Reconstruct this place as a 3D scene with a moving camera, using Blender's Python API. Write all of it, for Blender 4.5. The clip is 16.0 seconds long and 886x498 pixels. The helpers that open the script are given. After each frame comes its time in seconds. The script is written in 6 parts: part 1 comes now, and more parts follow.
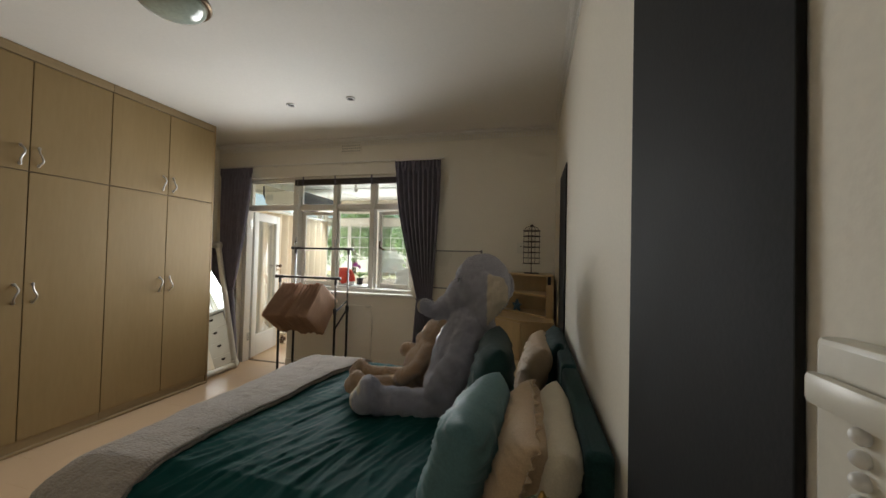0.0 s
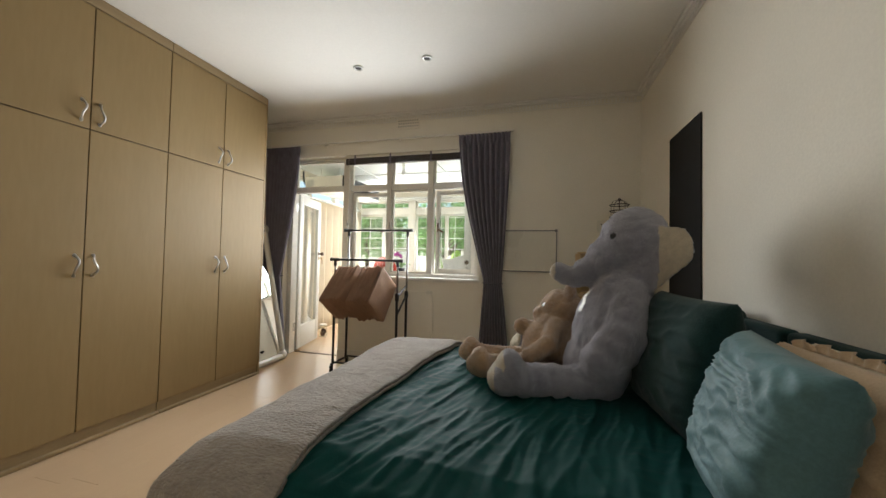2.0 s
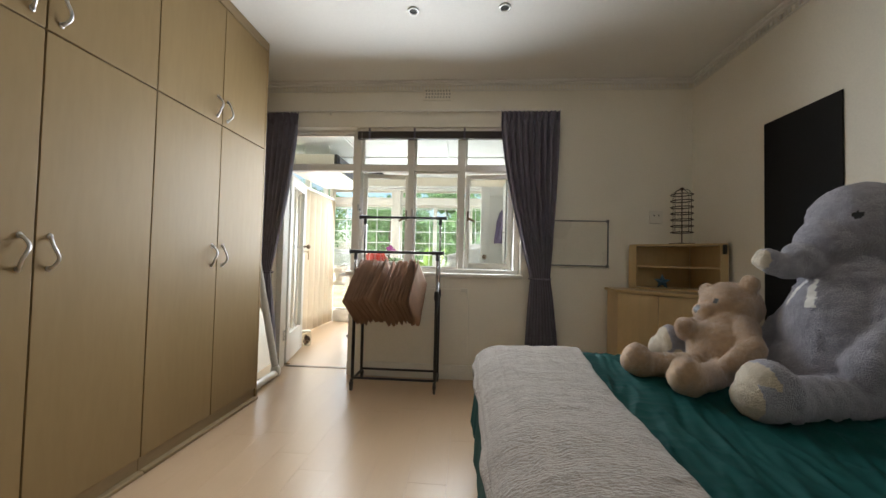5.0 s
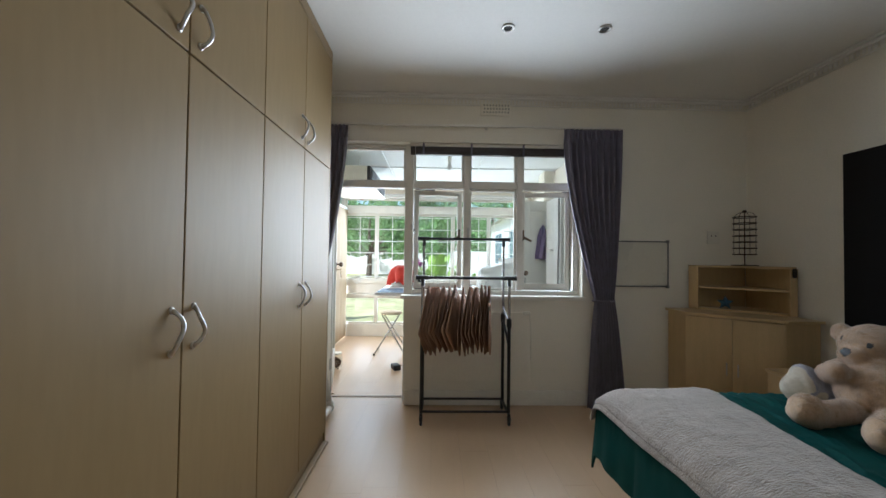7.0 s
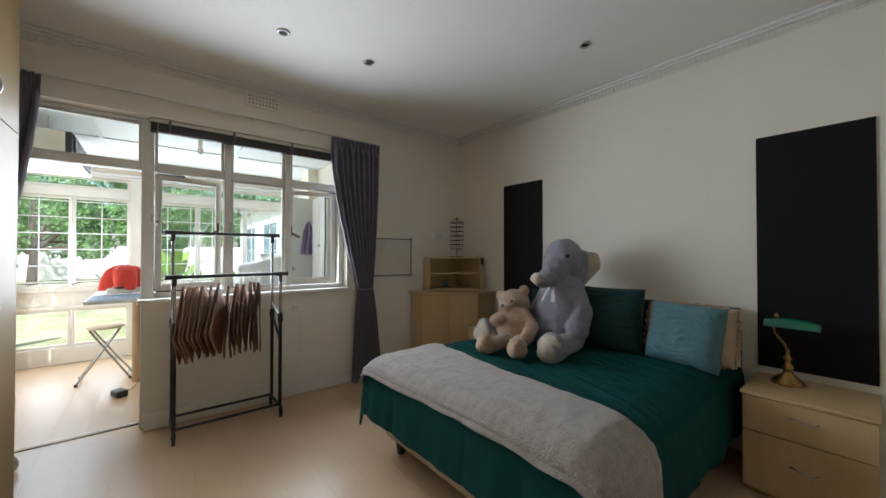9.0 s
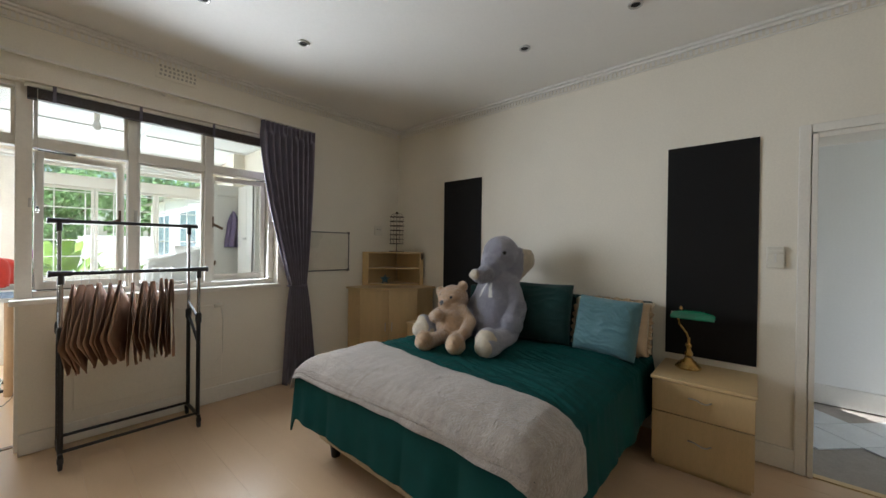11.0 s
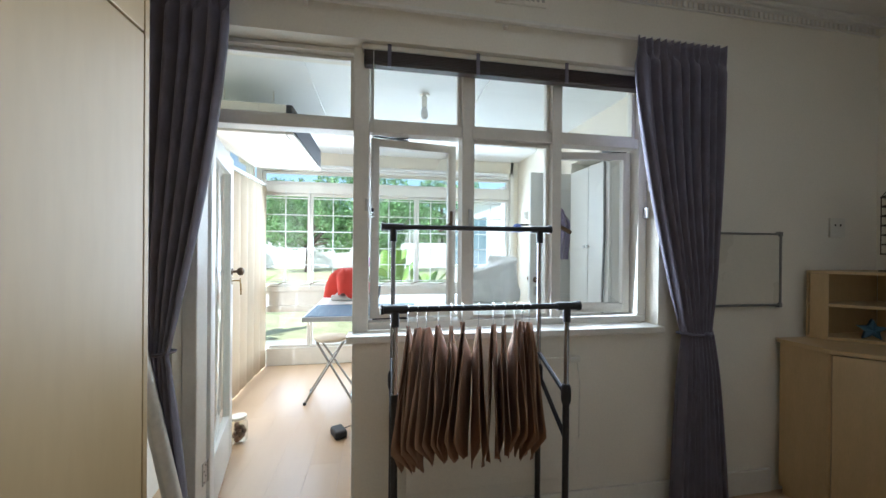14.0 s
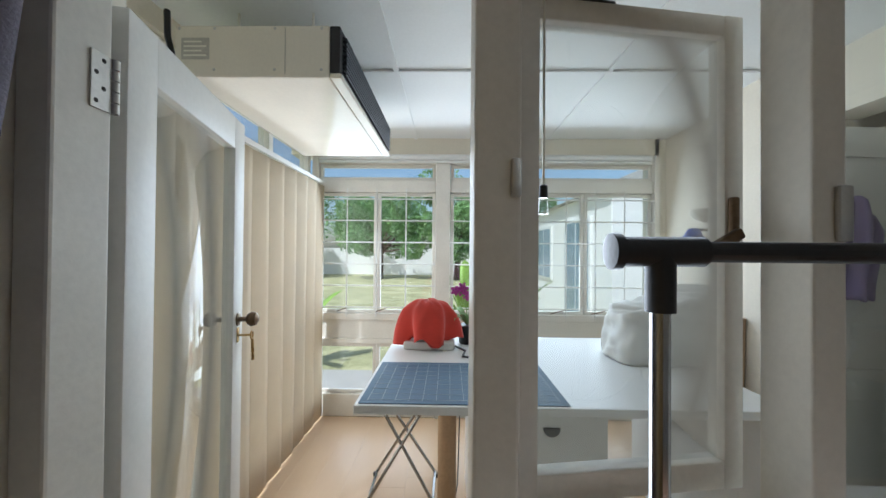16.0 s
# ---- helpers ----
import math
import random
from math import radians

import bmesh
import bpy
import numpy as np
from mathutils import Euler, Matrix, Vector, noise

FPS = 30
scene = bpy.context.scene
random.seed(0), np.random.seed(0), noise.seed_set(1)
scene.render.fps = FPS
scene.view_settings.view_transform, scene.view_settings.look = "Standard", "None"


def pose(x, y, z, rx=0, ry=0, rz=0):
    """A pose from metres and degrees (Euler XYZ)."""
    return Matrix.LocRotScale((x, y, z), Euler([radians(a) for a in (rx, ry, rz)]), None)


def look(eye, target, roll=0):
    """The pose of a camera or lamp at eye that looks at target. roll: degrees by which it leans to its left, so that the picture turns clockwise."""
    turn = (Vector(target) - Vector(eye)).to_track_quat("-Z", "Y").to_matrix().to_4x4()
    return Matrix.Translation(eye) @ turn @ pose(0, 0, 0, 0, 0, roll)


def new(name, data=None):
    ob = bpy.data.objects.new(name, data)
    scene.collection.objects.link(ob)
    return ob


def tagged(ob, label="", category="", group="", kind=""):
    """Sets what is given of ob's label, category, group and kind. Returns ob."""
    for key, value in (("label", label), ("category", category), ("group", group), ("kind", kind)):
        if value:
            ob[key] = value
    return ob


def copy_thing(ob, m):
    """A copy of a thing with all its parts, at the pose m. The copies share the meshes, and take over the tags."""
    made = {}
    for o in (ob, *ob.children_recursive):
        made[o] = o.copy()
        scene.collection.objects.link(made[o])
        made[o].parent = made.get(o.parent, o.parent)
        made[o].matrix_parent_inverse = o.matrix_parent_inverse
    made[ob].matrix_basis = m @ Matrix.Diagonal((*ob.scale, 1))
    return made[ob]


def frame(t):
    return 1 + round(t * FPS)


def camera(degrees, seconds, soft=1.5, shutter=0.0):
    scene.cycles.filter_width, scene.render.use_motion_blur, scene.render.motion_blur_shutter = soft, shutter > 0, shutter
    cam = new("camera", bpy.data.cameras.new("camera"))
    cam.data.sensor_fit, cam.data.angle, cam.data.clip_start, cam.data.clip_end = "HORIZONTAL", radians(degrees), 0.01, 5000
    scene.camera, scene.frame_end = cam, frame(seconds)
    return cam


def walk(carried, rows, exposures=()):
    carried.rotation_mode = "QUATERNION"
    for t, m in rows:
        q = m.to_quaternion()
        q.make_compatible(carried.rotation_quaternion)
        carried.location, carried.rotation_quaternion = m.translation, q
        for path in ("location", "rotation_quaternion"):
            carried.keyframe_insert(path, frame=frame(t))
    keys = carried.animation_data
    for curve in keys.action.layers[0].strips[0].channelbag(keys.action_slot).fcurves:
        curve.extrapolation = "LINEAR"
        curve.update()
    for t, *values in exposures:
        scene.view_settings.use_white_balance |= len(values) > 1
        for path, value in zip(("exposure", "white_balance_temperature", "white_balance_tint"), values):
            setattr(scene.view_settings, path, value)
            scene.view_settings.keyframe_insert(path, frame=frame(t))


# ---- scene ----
cam = camera(102.2, 16.0)
PATH = [
    (0, (1.203, 1.28, 1.432), (0.715, 3.22, 1.474), 1.4),
    (0.5, (0.994, 1.367, 1.358), (0.467, 3.295, 1.403), 1.4),
    (1, (0.824, 1.423, 1.291), (0.292, 3.351, 1.344), 1.3),
    (1.5, (0.625, 1.418, 1.244), (0.09, 3.344, 1.3), 1.3),
    (2, (0.503, 1.416, 1.191), (-0.014, 3.347, 1.248), 1.2),
    (2.5, (0.435, 1.421, 1.119), (-0.001, 3.372, 1.18), 1.0),
    (3, (0.383, 1.454, 1.073), (0.116, 3.435, 1.129), 0.8),
    (3.5, (0.245, 1.564, 1.051), (0.063, 3.555, 1.101), 0.9),
    (4, (0.028, 1.702, 1.082), (-0.145, 3.694, 1.134), 1.1),
    (4.5, (-0.292, 1.726, 1.081), (-0.442, 3.72, 1.15), 1.3),
    (5, (-0.605, 1.751, 1.113), (-0.739, 3.745, 1.172), 1.3),
    (5.2, (-0.731, 1.761, 1.122), (-0.854, 3.757, 1.175), 1.3),
    (7.3, (-1.525, 1.89, 1.371), (-1.388, 3.884, 1.41), 0.4),
    (7.5, (-1.568, 1.897, 1.389), (-1.269, 3.874, 1.425), 0.3),
    (8, (-1.633, 1.866, 1.404), (-0.898, 3.725, 1.429), 0.1),
    (8.5, (-1.683, 1.765, 1.376), (-0.627, 3.463, 1.401), -0.1),
    (9, (-1.672, 1.616, 1.333), (-0.41, 3.168, 1.357), -0.0),
    (9.5, (-1.663, 1.465, 1.28), (-0.284, 2.914, 1.307), 0.0),
    (9.7, (-1.655, 1.408, 1.282), (-0.244, 2.825, 1.299), 0.0),
    (11.8, (-1.648, 1.865, 1.382), (-0.136, 3.174, 1.37), 0.9),
    (12, (-1.6, 1.92, 1.373), (-0.131, 3.277, 1.369), 0.5),
    (12.5, (-1.471, 2.208, 1.364), (-0.233, 3.778, 1.383), 0.5),
    (13, (-1.514, 2.572, 1.402), (-0.641, 4.371, 1.4), 0.7),
    (13.5, (-1.609, 2.979, 1.389), (-1.032, 4.893, 1.396), 0.8),
    (14, (-1.606, 3.39, 1.398), (-1.262, 5.36, 1.392), 0.5),
    (14.5, (-1.638, 3.727, 1.395), (-1.548, 5.725, 1.404), 0.7),
    (15, (-1.657, 4.046, 1.459), (-1.673, 6.046, 1.468), 0.4),
    (15.5, (-1.706, 4.34, 1.479), (-1.727, 6.339, 1.496), 0.6),
    (16, (-1.779, 4.614, 1.487), (-1.812, 6.614, 1.507), 0.5),
]
walk(cam, [(t, look(eye, target, roll)) for t, eye, target, roll in PATH], exposures=[
    (0.0, 0.50, 6500, 9), (1.0, 1.00, 6500, 9), (2.0, 1.00, 6450, 9), (3.5, 1.19, 6450, 9), (5.0, 0.98, 6150, 9), (7.5, 0.54, 5450, 7), (9.0, 0.70, 5700, 8), (9.7, 0.78, 5850, 9),
    (12.0, 0.97, 5900, 9), (12.5, 0.78, 5600, 8), (13.0, 0.38, 5300, 8), (13.5, 0.55, 5300, 7), (14.0, 0.76, 5300, 7), (14.5, 0.60, 5300, 6), (15.0, 0.46, 5300, 6), (15.5, 0.12, 5400, 7), (16.0, -0.15, 5550, 8)])

# ---- world and light ----
world = bpy.data.worlds.new("World")
scene.world = world
world.use_nodes = True
wn = world.node_tree.nodes
sky = wn.new("ShaderNodeTexSky")
sky.sky_type = "NISHITA"
sky.sun_disc = False
sky.sun_elevation, sky.sun_rotation = radians(51), radians(218)
sky.air_density, sky.dust_density = 1.2, 2.0
world.node_tree.links.new(sky.outputs["Color"], wn["Background"].inputs["Color"])
wn["Background"].inputs["Strength"].default_value = 0.15

sun_data = bpy.data.lights.new("sun", "SUN")
sun_data.energy, sun_data.angle, sun_data.color = 5.0, radians(0.6), (1.0, 0.95, 0.87)
sun = new("sun", sun_data)
sun.matrix_world = look((0, 0, 15), (7.5, 9.5, 0))


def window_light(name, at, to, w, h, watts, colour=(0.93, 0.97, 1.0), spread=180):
    """An added area lamp that stands in for daylight at an opening."""
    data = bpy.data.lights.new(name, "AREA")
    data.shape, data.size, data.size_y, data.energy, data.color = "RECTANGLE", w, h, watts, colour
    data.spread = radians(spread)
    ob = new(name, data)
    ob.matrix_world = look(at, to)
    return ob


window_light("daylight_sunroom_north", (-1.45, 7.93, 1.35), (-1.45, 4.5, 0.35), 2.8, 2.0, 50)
# Hangs inside the blind; added for the daylight its cloth lets through.
window_light("daylight_sunroom_west", (-2.88, 6.75, 1.2), (0, 6.6, 1.2), 1.9, 1.7, 13, (1.0, 0.95, 0.86))
# Lamp added in the inner window to brighten the bedroom beyond the sunroom's daylight.
window_light("bedroom_window_fill", (-1.1, 5.155, 1.62), (-0.85, 0, 1.3), 1.9, 1.22, 27, (0.95, 0.97, 0.98), 134)
# Fill lamp added in a made-up, unseen window at the passage's end.
window_light("passage_fill_lamp", (2.2, -1.35, 1.5), (2.2, 3, 1.2), 0.8, 1.2, 3.5, (0.92, 0.96, 1.0))

# ---- materials ----
def mat(name, colour, rough=0.6, metal=0.0, var=0.12, scale=6.0, fine=60.0, bump=0.15, stretch=(1, 1, 1), spec=0.5,
        sheen=0.0, tint=None, random_piece=0.0, coat=0.0, depth=0.01, rough_var=0.06):
    """Colour with variation at two scales and a fine relief, in the object's own metres."""
    m = bpy.data.materials.new(name)
    m.use_nodes = True
    n, l = m.node_tree.nodes, m.node_tree.links
    b = n["Principled BSDF"]
    tc = n.new("ShaderNodeTexCoord")
    mp = n.new("ShaderNodeMapping")
    mp.inputs["Scale"].default_value = stretch
    l.new(tc.outputs["Object"], mp.inputs["Vector"])
    big, small = n.new("ShaderNodeTexNoise"), n.new("ShaderNodeTexNoise")
    big.inputs["Scale"].default_value, big.inputs["Detail"].default_value = scale, 4
    small.inputs["Scale"].default_value, small.inputs["Detail"].default_value = fine, 5
    for t in (big, small):
        l.new(mp.outputs["Vector"], t.inputs["Vector"])
    add = n.new("ShaderNodeMath")
    add.operation = "ADD"
    l.new(big.outputs["Fac"], add.inputs[0])
    l.new(small.outputs["Fac"], add.inputs[1])
    source = add.outputs[0]
    ramp = n.new("ShaderNodeValToRGB")
    half = n.new("ShaderNodeMath")
    half.operation = "MULTIPLY"
    half.inputs[1].default_value = 0.5
    l.new(source, half.inputs[0])
    l.new(half.outputs[0], ramp.inputs["Fac"])
    lo = [c * (1 - var) for c in colour]
    hi = [min(1, c * (1 + var)) for c in (tint or colour)]
    ramp.color_ramp.elements[0].position, ramp.color_ramp.elements[1].position = 0.36, 0.64
    ramp.color_ramp.elements[0].color, ramp.color_ramp.elements[1].color = (*lo, 1), (*hi, 1)
    out = ramp.outputs["Color"]
    if random_piece:
        info = n.new("ShaderNodeObjectInfo")
        hsv = n.new("ShaderNodeHueSaturation")
        rng = n.new("ShaderNodeMapRange")
        rng.inputs["To Min"].default_value, rng.inputs["To Max"].default_value = 1 - random_piece, 1 + random_piece
        l.new(info.outputs["Random"], rng.inputs["Value"])
        l.new(rng.outputs["Result"], hsv.inputs["Value"])
        l.new(out, hsv.inputs["Color"])
        out = hsv.outputs["Color"]
    l.new(out, b.inputs["Base Color"])
    rr = n.new("ShaderNodeMapRange")
    rr.inputs["To Min"].default_value, rr.inputs["To Max"].default_value = max(0, rough - rough_var), min(1, rough + rough_var)
    l.new(big.outputs["Fac"], rr.inputs["Value"])
    l.new(rr.outputs["Result"], b.inputs["Roughness"])
    b.inputs["Metallic"].default_value = metal
    b.inputs["Specular IOR Level"].default_value = spec
    b.inputs["Sheen Weight"].default_value = sheen
    b.inputs["Coat Weight"].default_value = coat
    if bump:
        bp = n.new("ShaderNodeBump")
        bp.inputs["Strength"].default_value, bp.inputs["Distance"].default_value = bump, depth
        l.new(small.outputs["Fac"], bp.inputs["Height"])
        l.new(bp.outputs["Normal"], b.inputs["Normal"])
    return m


def glass_mat(name, tint=(1, 1, 1)):
    """Thin clear window glass: it lets light through straight, with a Fresnel gloss."""
    m = bpy.data.materials.new(name)
    m.use_nodes = True
    n, l = m.node_tree.nodes, m.node_tree.links
    n.remove(n["Principled BSDF"])
    tr, gl, mix = n.new("ShaderNodeBsdfTransparent"), n.new("ShaderNodeBsdfGlossy"), n.new("ShaderNodeMixShader")
    lw, fr = n.new("ShaderNodeLayerWeight"), n.new("ShaderNodeMath")
    tr.inputs["Color"].default_value = (*tint, 1)
    gl.inputs["Roughness"].default_value = 0.02
    lw.inputs["Blend"].default_value = 0.5
    fr.operation = "POWER"
    fr.inputs[1].default_value = 3.2
    base = n.new("ShaderNodeMath")
    base.operation = "MULTIPLY_ADD"
    base.inputs[1].default_value, base.inputs[2].default_value = 0.95, 0.035
    l.new(lw.outputs["Facing"], fr.inputs[0])
    l.new(fr.outputs[0], base.inputs[0])
    l.new(base.outputs[0], mix.inputs[0])
    l.new(tr.outputs[0], mix.inputs[1])
    l.new(gl.outputs[0], mix.inputs[2])
    l.new(mix.outputs[0], n["Material Output"].inputs["Surface"])
    return m


WALL = mat("wall_paint", (0.82, 0.775, 0.672), 0.75, var=0.035, scale=2.2, fine=90, bump=0.08)
CEIL = mat("ceiling_paint", (0.82, 0.80, 0.755), 0.8, var=0.02, scale=1.5, fine=60, bump=0.05)
SUNWALL = mat("sunroom_wall_paint", (0.80, 0.74, 0.62), 0.7, var=0.03, scale=2.5, fine=80, bump=0.06)
SUNCEIL = mat("sunroom_ceiling_paint", (0.85, 0.86, 0.85), 0.7, var=0.02, scale=2, fine=60, bump=0.04)
WHITE = mat("white_gloss_paint", (0.80, 0.77, 0.70), 0.35, var=0.04, scale=9, fine=70, bump=0.06)
DOORWHITE = mat("white_door_paint", (0.82, 0.81, 0.77), 0.38, var=0.03, scale=7, fine=60, bump=0.05)
MAPLE = mat("maple_laminate", (0.268, 0.183, 0.081), 0.52, var=0.018, scale=1.4, fine=9, bump=0.006, spec=0.3, stretch=(4, 4, 0.7), tint=(0.285, 0.196, 0.090), random_piece=0.015)
# Dark brown carcass: the shade of the door gaps is put into its colour.
GAPSHADE = mat("carcass_gap_shade", (0.13, 0.085, 0.05), 0.7, var=0.1, scale=8, fine=60, bump=0.03)
MAPLE_TRIM = mat("maple_trim", (0.29, 0.205, 0.105), 0.5, var=0.08, scale=4, fine=40, bump=0.05, stretch=(8, 1, 8))
BEECH = mat("beech_veneer", (0.58, 0.42, 0.215), 0.4, var=0.06, scale=4, fine=40, bump=0.05, stretch=(6, 6, 0.8))
FLOORWOOD = mat("beech_floor_laminate", (0.59, 0.42, 0.265), 0.29, var=0.012, scale=3, fine=30, bump=0.003, stretch=(7, 1.0, 7), tint=(0.60, 0.43, 0.272), rough_var=0.012, random_piece=0.002, spec=0.5)
CURTAIN = mat("curtain_cloth", (0.150, 0.136, 0.178), 0.85, var=0.18, scale=12, fine=220, bump=0.25, sheen=0.25)
DUVET = mat("duvet_green_cotton", (0.0056, 0.052, 0.048), 0.7, var=0.14, scale=9, fine=260, bump=0.10, sheen=0.0, spec=0.10)
PILLOW_DARK = mat("dark_green_velvet", (0.009, 0.038, 0.037), 0.85, var=0.25, scale=7, fine=200, bump=0.2, sheen=0.12, spec=0.25)
PILLOW_TEAL = mat("pale_teal_satin", (0.085, 0.18, 0.200), 0.58, var=0.12, scale=8, fine=120, bump=0.1, sheen=0.15, spec=0.3)
PILLOW_SAND = mat("sand_cotton", (0.52, 0.38, 0.24), 0.7, var=0.12, scale=8, fine=200, bump=0.15, sheen=0.2)
PILLOW_CREAM = mat("cream_cotton", (0.62, 0.55, 0.42), 0.75, var=0.1, scale=8, fine=200, bump=0.15, sheen=0.2)
THROW = mat("grey_fleece_throw", (0.355, 0.305, 0.258), 0.95, var=0.16, scale=22, fine=120, bump=0.5, sheen=0.5, depth=0.035, stretch=(0.55, 1.3, 1.0))
DIVAN = mat("divan_base_cloth", (0.55, 0.46, 0.33), 0.85, var=0.08, scale=30, fine=260, bump=0.25)
HEADBOARD = mat("headboard_cloth", (0.008, 0.038, 0.037), 0.85, var=0.25, scale=10, fine=220, bump=0.2, sheen=0.08, spec=0.25)
EL_GREY = mat("elephant_plush", (0.30, 0.295, 0.36), 0.95, var=0.16, scale=34, fine=240, bump=0.9, sheen=0.6, depth=0.015)
EL_CREAM = mat("cream_plush", (0.58, 0.50, 0.38), 0.95, var=0.14, scale=34, fine=240, bump=0.7, sheen=0.5, depth=0.012)
BEAR_TAN = mat("bear_plush", (0.47, 0.30, 0.165), 0.95, var=0.24, scale=36, fine=240, bump=0.9, sheen=0.6, depth=0.015)
BEAR_PALE = mat("bear_sole_plush", (0.60, 0.42, 0.26), 0.95, var=0.15, scale=36, fine=240, bump=0.7, sheen=0.5, depth=0.012)
BLACK = mat("black_plastic", (0.015, 0.015, 0.017), 0.45, var=0.2, scale=20, fine=150, bump=0.05)
BLACKBOARD = mat("matt_black_paint", (0.0062, 0.006, 0.006), 0.75, var=0.25, scale=5, fine=120, bump=0.05, spec=0.28)
RACK = mat("black_enamel_tube", (0.02, 0.02, 0.022), 0.3, metal=0.2, var=0.15, scale=20, fine=120, bump=0.02)
STEEL = mat("brushed_steel", (0.55, 0.54, 0.52), 0.3, metal=1.0, var=0.06, scale=12, fine=160, bump=0.03)
CHROME = mat("chrome_tube", (0.36, 0.36, 0.36), 0.22, metal=1.0, var=0.04, scale=12, fine=100, bump=0.0)
BRASS = mat("aged_brass", (0.42, 0.27, 0.09), 0.28, metal=1.0, var=0.15, scale=16, fine=120, bump=0.04)
BRONZE = mat("dark_bronze", (0.16, 0.11, 0.07), 0.35, metal=1.0, var=0.2, scale=20, fine=120, bump=0.05)
KRAFT = mat("brown_kraft_paper", (0.33, 0.195, 0.12), 0.72, var=0.14, scale=11, fine=140, bump=0.12)
PLATE = mat("white_switch_plastic", (0.74, 0.71, 0.62), 0.35, var=0.03, scale=10, fine=100, bump=0.02)
DARKHOLE = mat("dark_slot", (0.03, 0.027, 0.024), 0.8, var=0.2, scale=20, fine=90, bump=0.0)
BOARDWHITE = mat("whiteboard_enamel", (0.70, 0.66, 0.56), 0.28, var=0.03, scale=4, fine=60, bump=0.01)
BLIND = mat("dark_blind_wood", (0.055, 0.040, 0.034), 0.5, var=0.2, scale=10, fine=90, bump=0.1, stretch=(1, 8, 8))
VERTBLIND = mat("beige_blind_cloth", (0.76, 0.66, 0.51), 0.85, var=0.05, scale=7, fine=200, bump=0.15)
vn_, vl_ = VERTBLIND.node_tree.nodes, VERTBLIND.node_tree.links      # thin cloth lets some daylight through
through_cloth, cloth_mix = vn_.new("ShaderNodeBsdfTranslucent"), vn_.new("ShaderNodeMixShader")
through_cloth.inputs["Color"].default_value = (0.78, 0.68, 0.52, 1)
cloth_mix.inputs[0].default_value = 0.35
vl_.new(vn_["Principled BSDF"].outputs[0], cloth_mix.inputs[1])
vl_.new(through_cloth.outputs[0], cloth_mix.inputs[2])
vl_.new(cloth_mix.outputs[0], vn_["Material Output"].inputs["Surface"])
ACWHITE = mat("air_conditioner_shell", (0.76, 0.71, 0.61), 0.16, var=0.03, scale=6, fine=80, bump=0.01)
LABELGREY = mat("faded_label_hole_shade", (0.45, 0.43, 0.38), 0.6, var=0.1, scale=20, fine=120, bump=0.02)
REDCLOTH = mat("red_cloth", (0.62, 0.045, 0.025), 0.8, var=0.12, scale=9, fine=200, bump=0.2, sheen=0.3)
TABLEWHITE = mat("white_table_laminate", (0.80, 0.80, 0.79), 0.35, var=0.02, scale=5, fine=60, bump=0.02)
MATBLUE = mat("blue_cutting_mat", (0.045, 0.115, 0.20), 0.55, var=0.1, scale=9, fine=120, bump=0.05)
MATLINE = mat("cutting_mat_line", (0.40, 0.50, 0.56), 0.6, var=0.05, scale=9, fine=80, bump=0.0)
BAGWHITE = mat("white_plastic_cover", (0.72, 0.71, 0.68), 0.4, var=0.05, scale=12, fine=90, bump=0.15)
PURPLE = mat("purple_cloth", (0.22, 0.17, 0.32), 0.85, var=0.15, scale=10, fine=200, bump=0.2, sheen=0.3)
BLUEPLASTIC = mat("blue_plastic", (0.05, 0.10, 0.42), 0.4, var=0.1, scale=12, fine=80, bump=0.02)
STARBLUE = mat("blue_star_felt", (0.06, 0.13, 0.19), 0.85, var=0.2, scale=20, fine=200, bump=0.3)
BANKERGREEN = mat("green_lamp_glass", (0.01, 0.16, 0.085), 0.12, var=0.15, scale=8, fine=60, bump=0.0, coat=0.5)
WIRE = mat("dark_wire", (0.05, 0.033, 0.026), 0.5, metal=0.6, var=0.2, scale=30, fine=120, bump=0.05)
TILE = mat("pale_floor_tile", (0.60, 0.63, 0.64), 0.25, var=0.06, scale=5, fine=50, bump=0.02, random_piece=0.04)
GROUT = mat("tile_grout", (0.30, 0.27, 0.24), 0.9, var=0.1, scale=20, fine=120, bump=0.2)
STONE = mat("brown_pebble", (0.16, 0.09, 0.055), 0.6, var=0.4, scale=30, fine=120, bump=0.2)
GRASS = mat("lawn", (0.33, 0.335, 0.15), 0.9, var=0.3, scale=1.2, fine=30, bump=0.6, tint=(0.47, 0.44, 0.25))
LEAF = mat("tree_leaf", (0.15, 0.27, 0.09), 0.6, var=0.45, scale=1.6, fine=14, bump=0.2, tint=(0.19, 0.33, 0.115))
PALMLEAF = mat("bright_leaf", (0.24, 0.38, 0.06), 0.5, var=0.35, scale=4, fine=30, bump=0.2)
BARK = mat("bark", (0.10, 0.07, 0.05), 0.9, var=0.35, scale=8, fine=40, bump=0.7)
PLASTER = mat("white_garden_plaster", (0.82, 0.81, 0.78), 0.8, var=0.05, scale=3, fine=40, bump=0.15)
ROOFTILE = mat("grey_roof", (0.42, 0.41, 0.39), 0.7, var=0.15, scale=5, fine=40, bump=0.2)
PAVING = mat("garden_paving", (0.42, 0.40, 0.37), 0.85, var=0.1, scale=5, fine=60, bump=0.2)
ORCHID = mat("pink_orchid_petal", (0.45, 0.06, 0.34), 0.6, var=0.25, scale=30, fine=100, bump=0.1)
OAKTUBE = mat("cardboard_tube", (0.42, 0.28, 0.16), 0.7, var=0.1, scale=8, fine=80, bump=0.1)
OUTGLASS = mat("far_window_glass", (0.25, 0.33, 0.40), 0.1, var=0.15, scale=2, fine=20, bump=0.0)
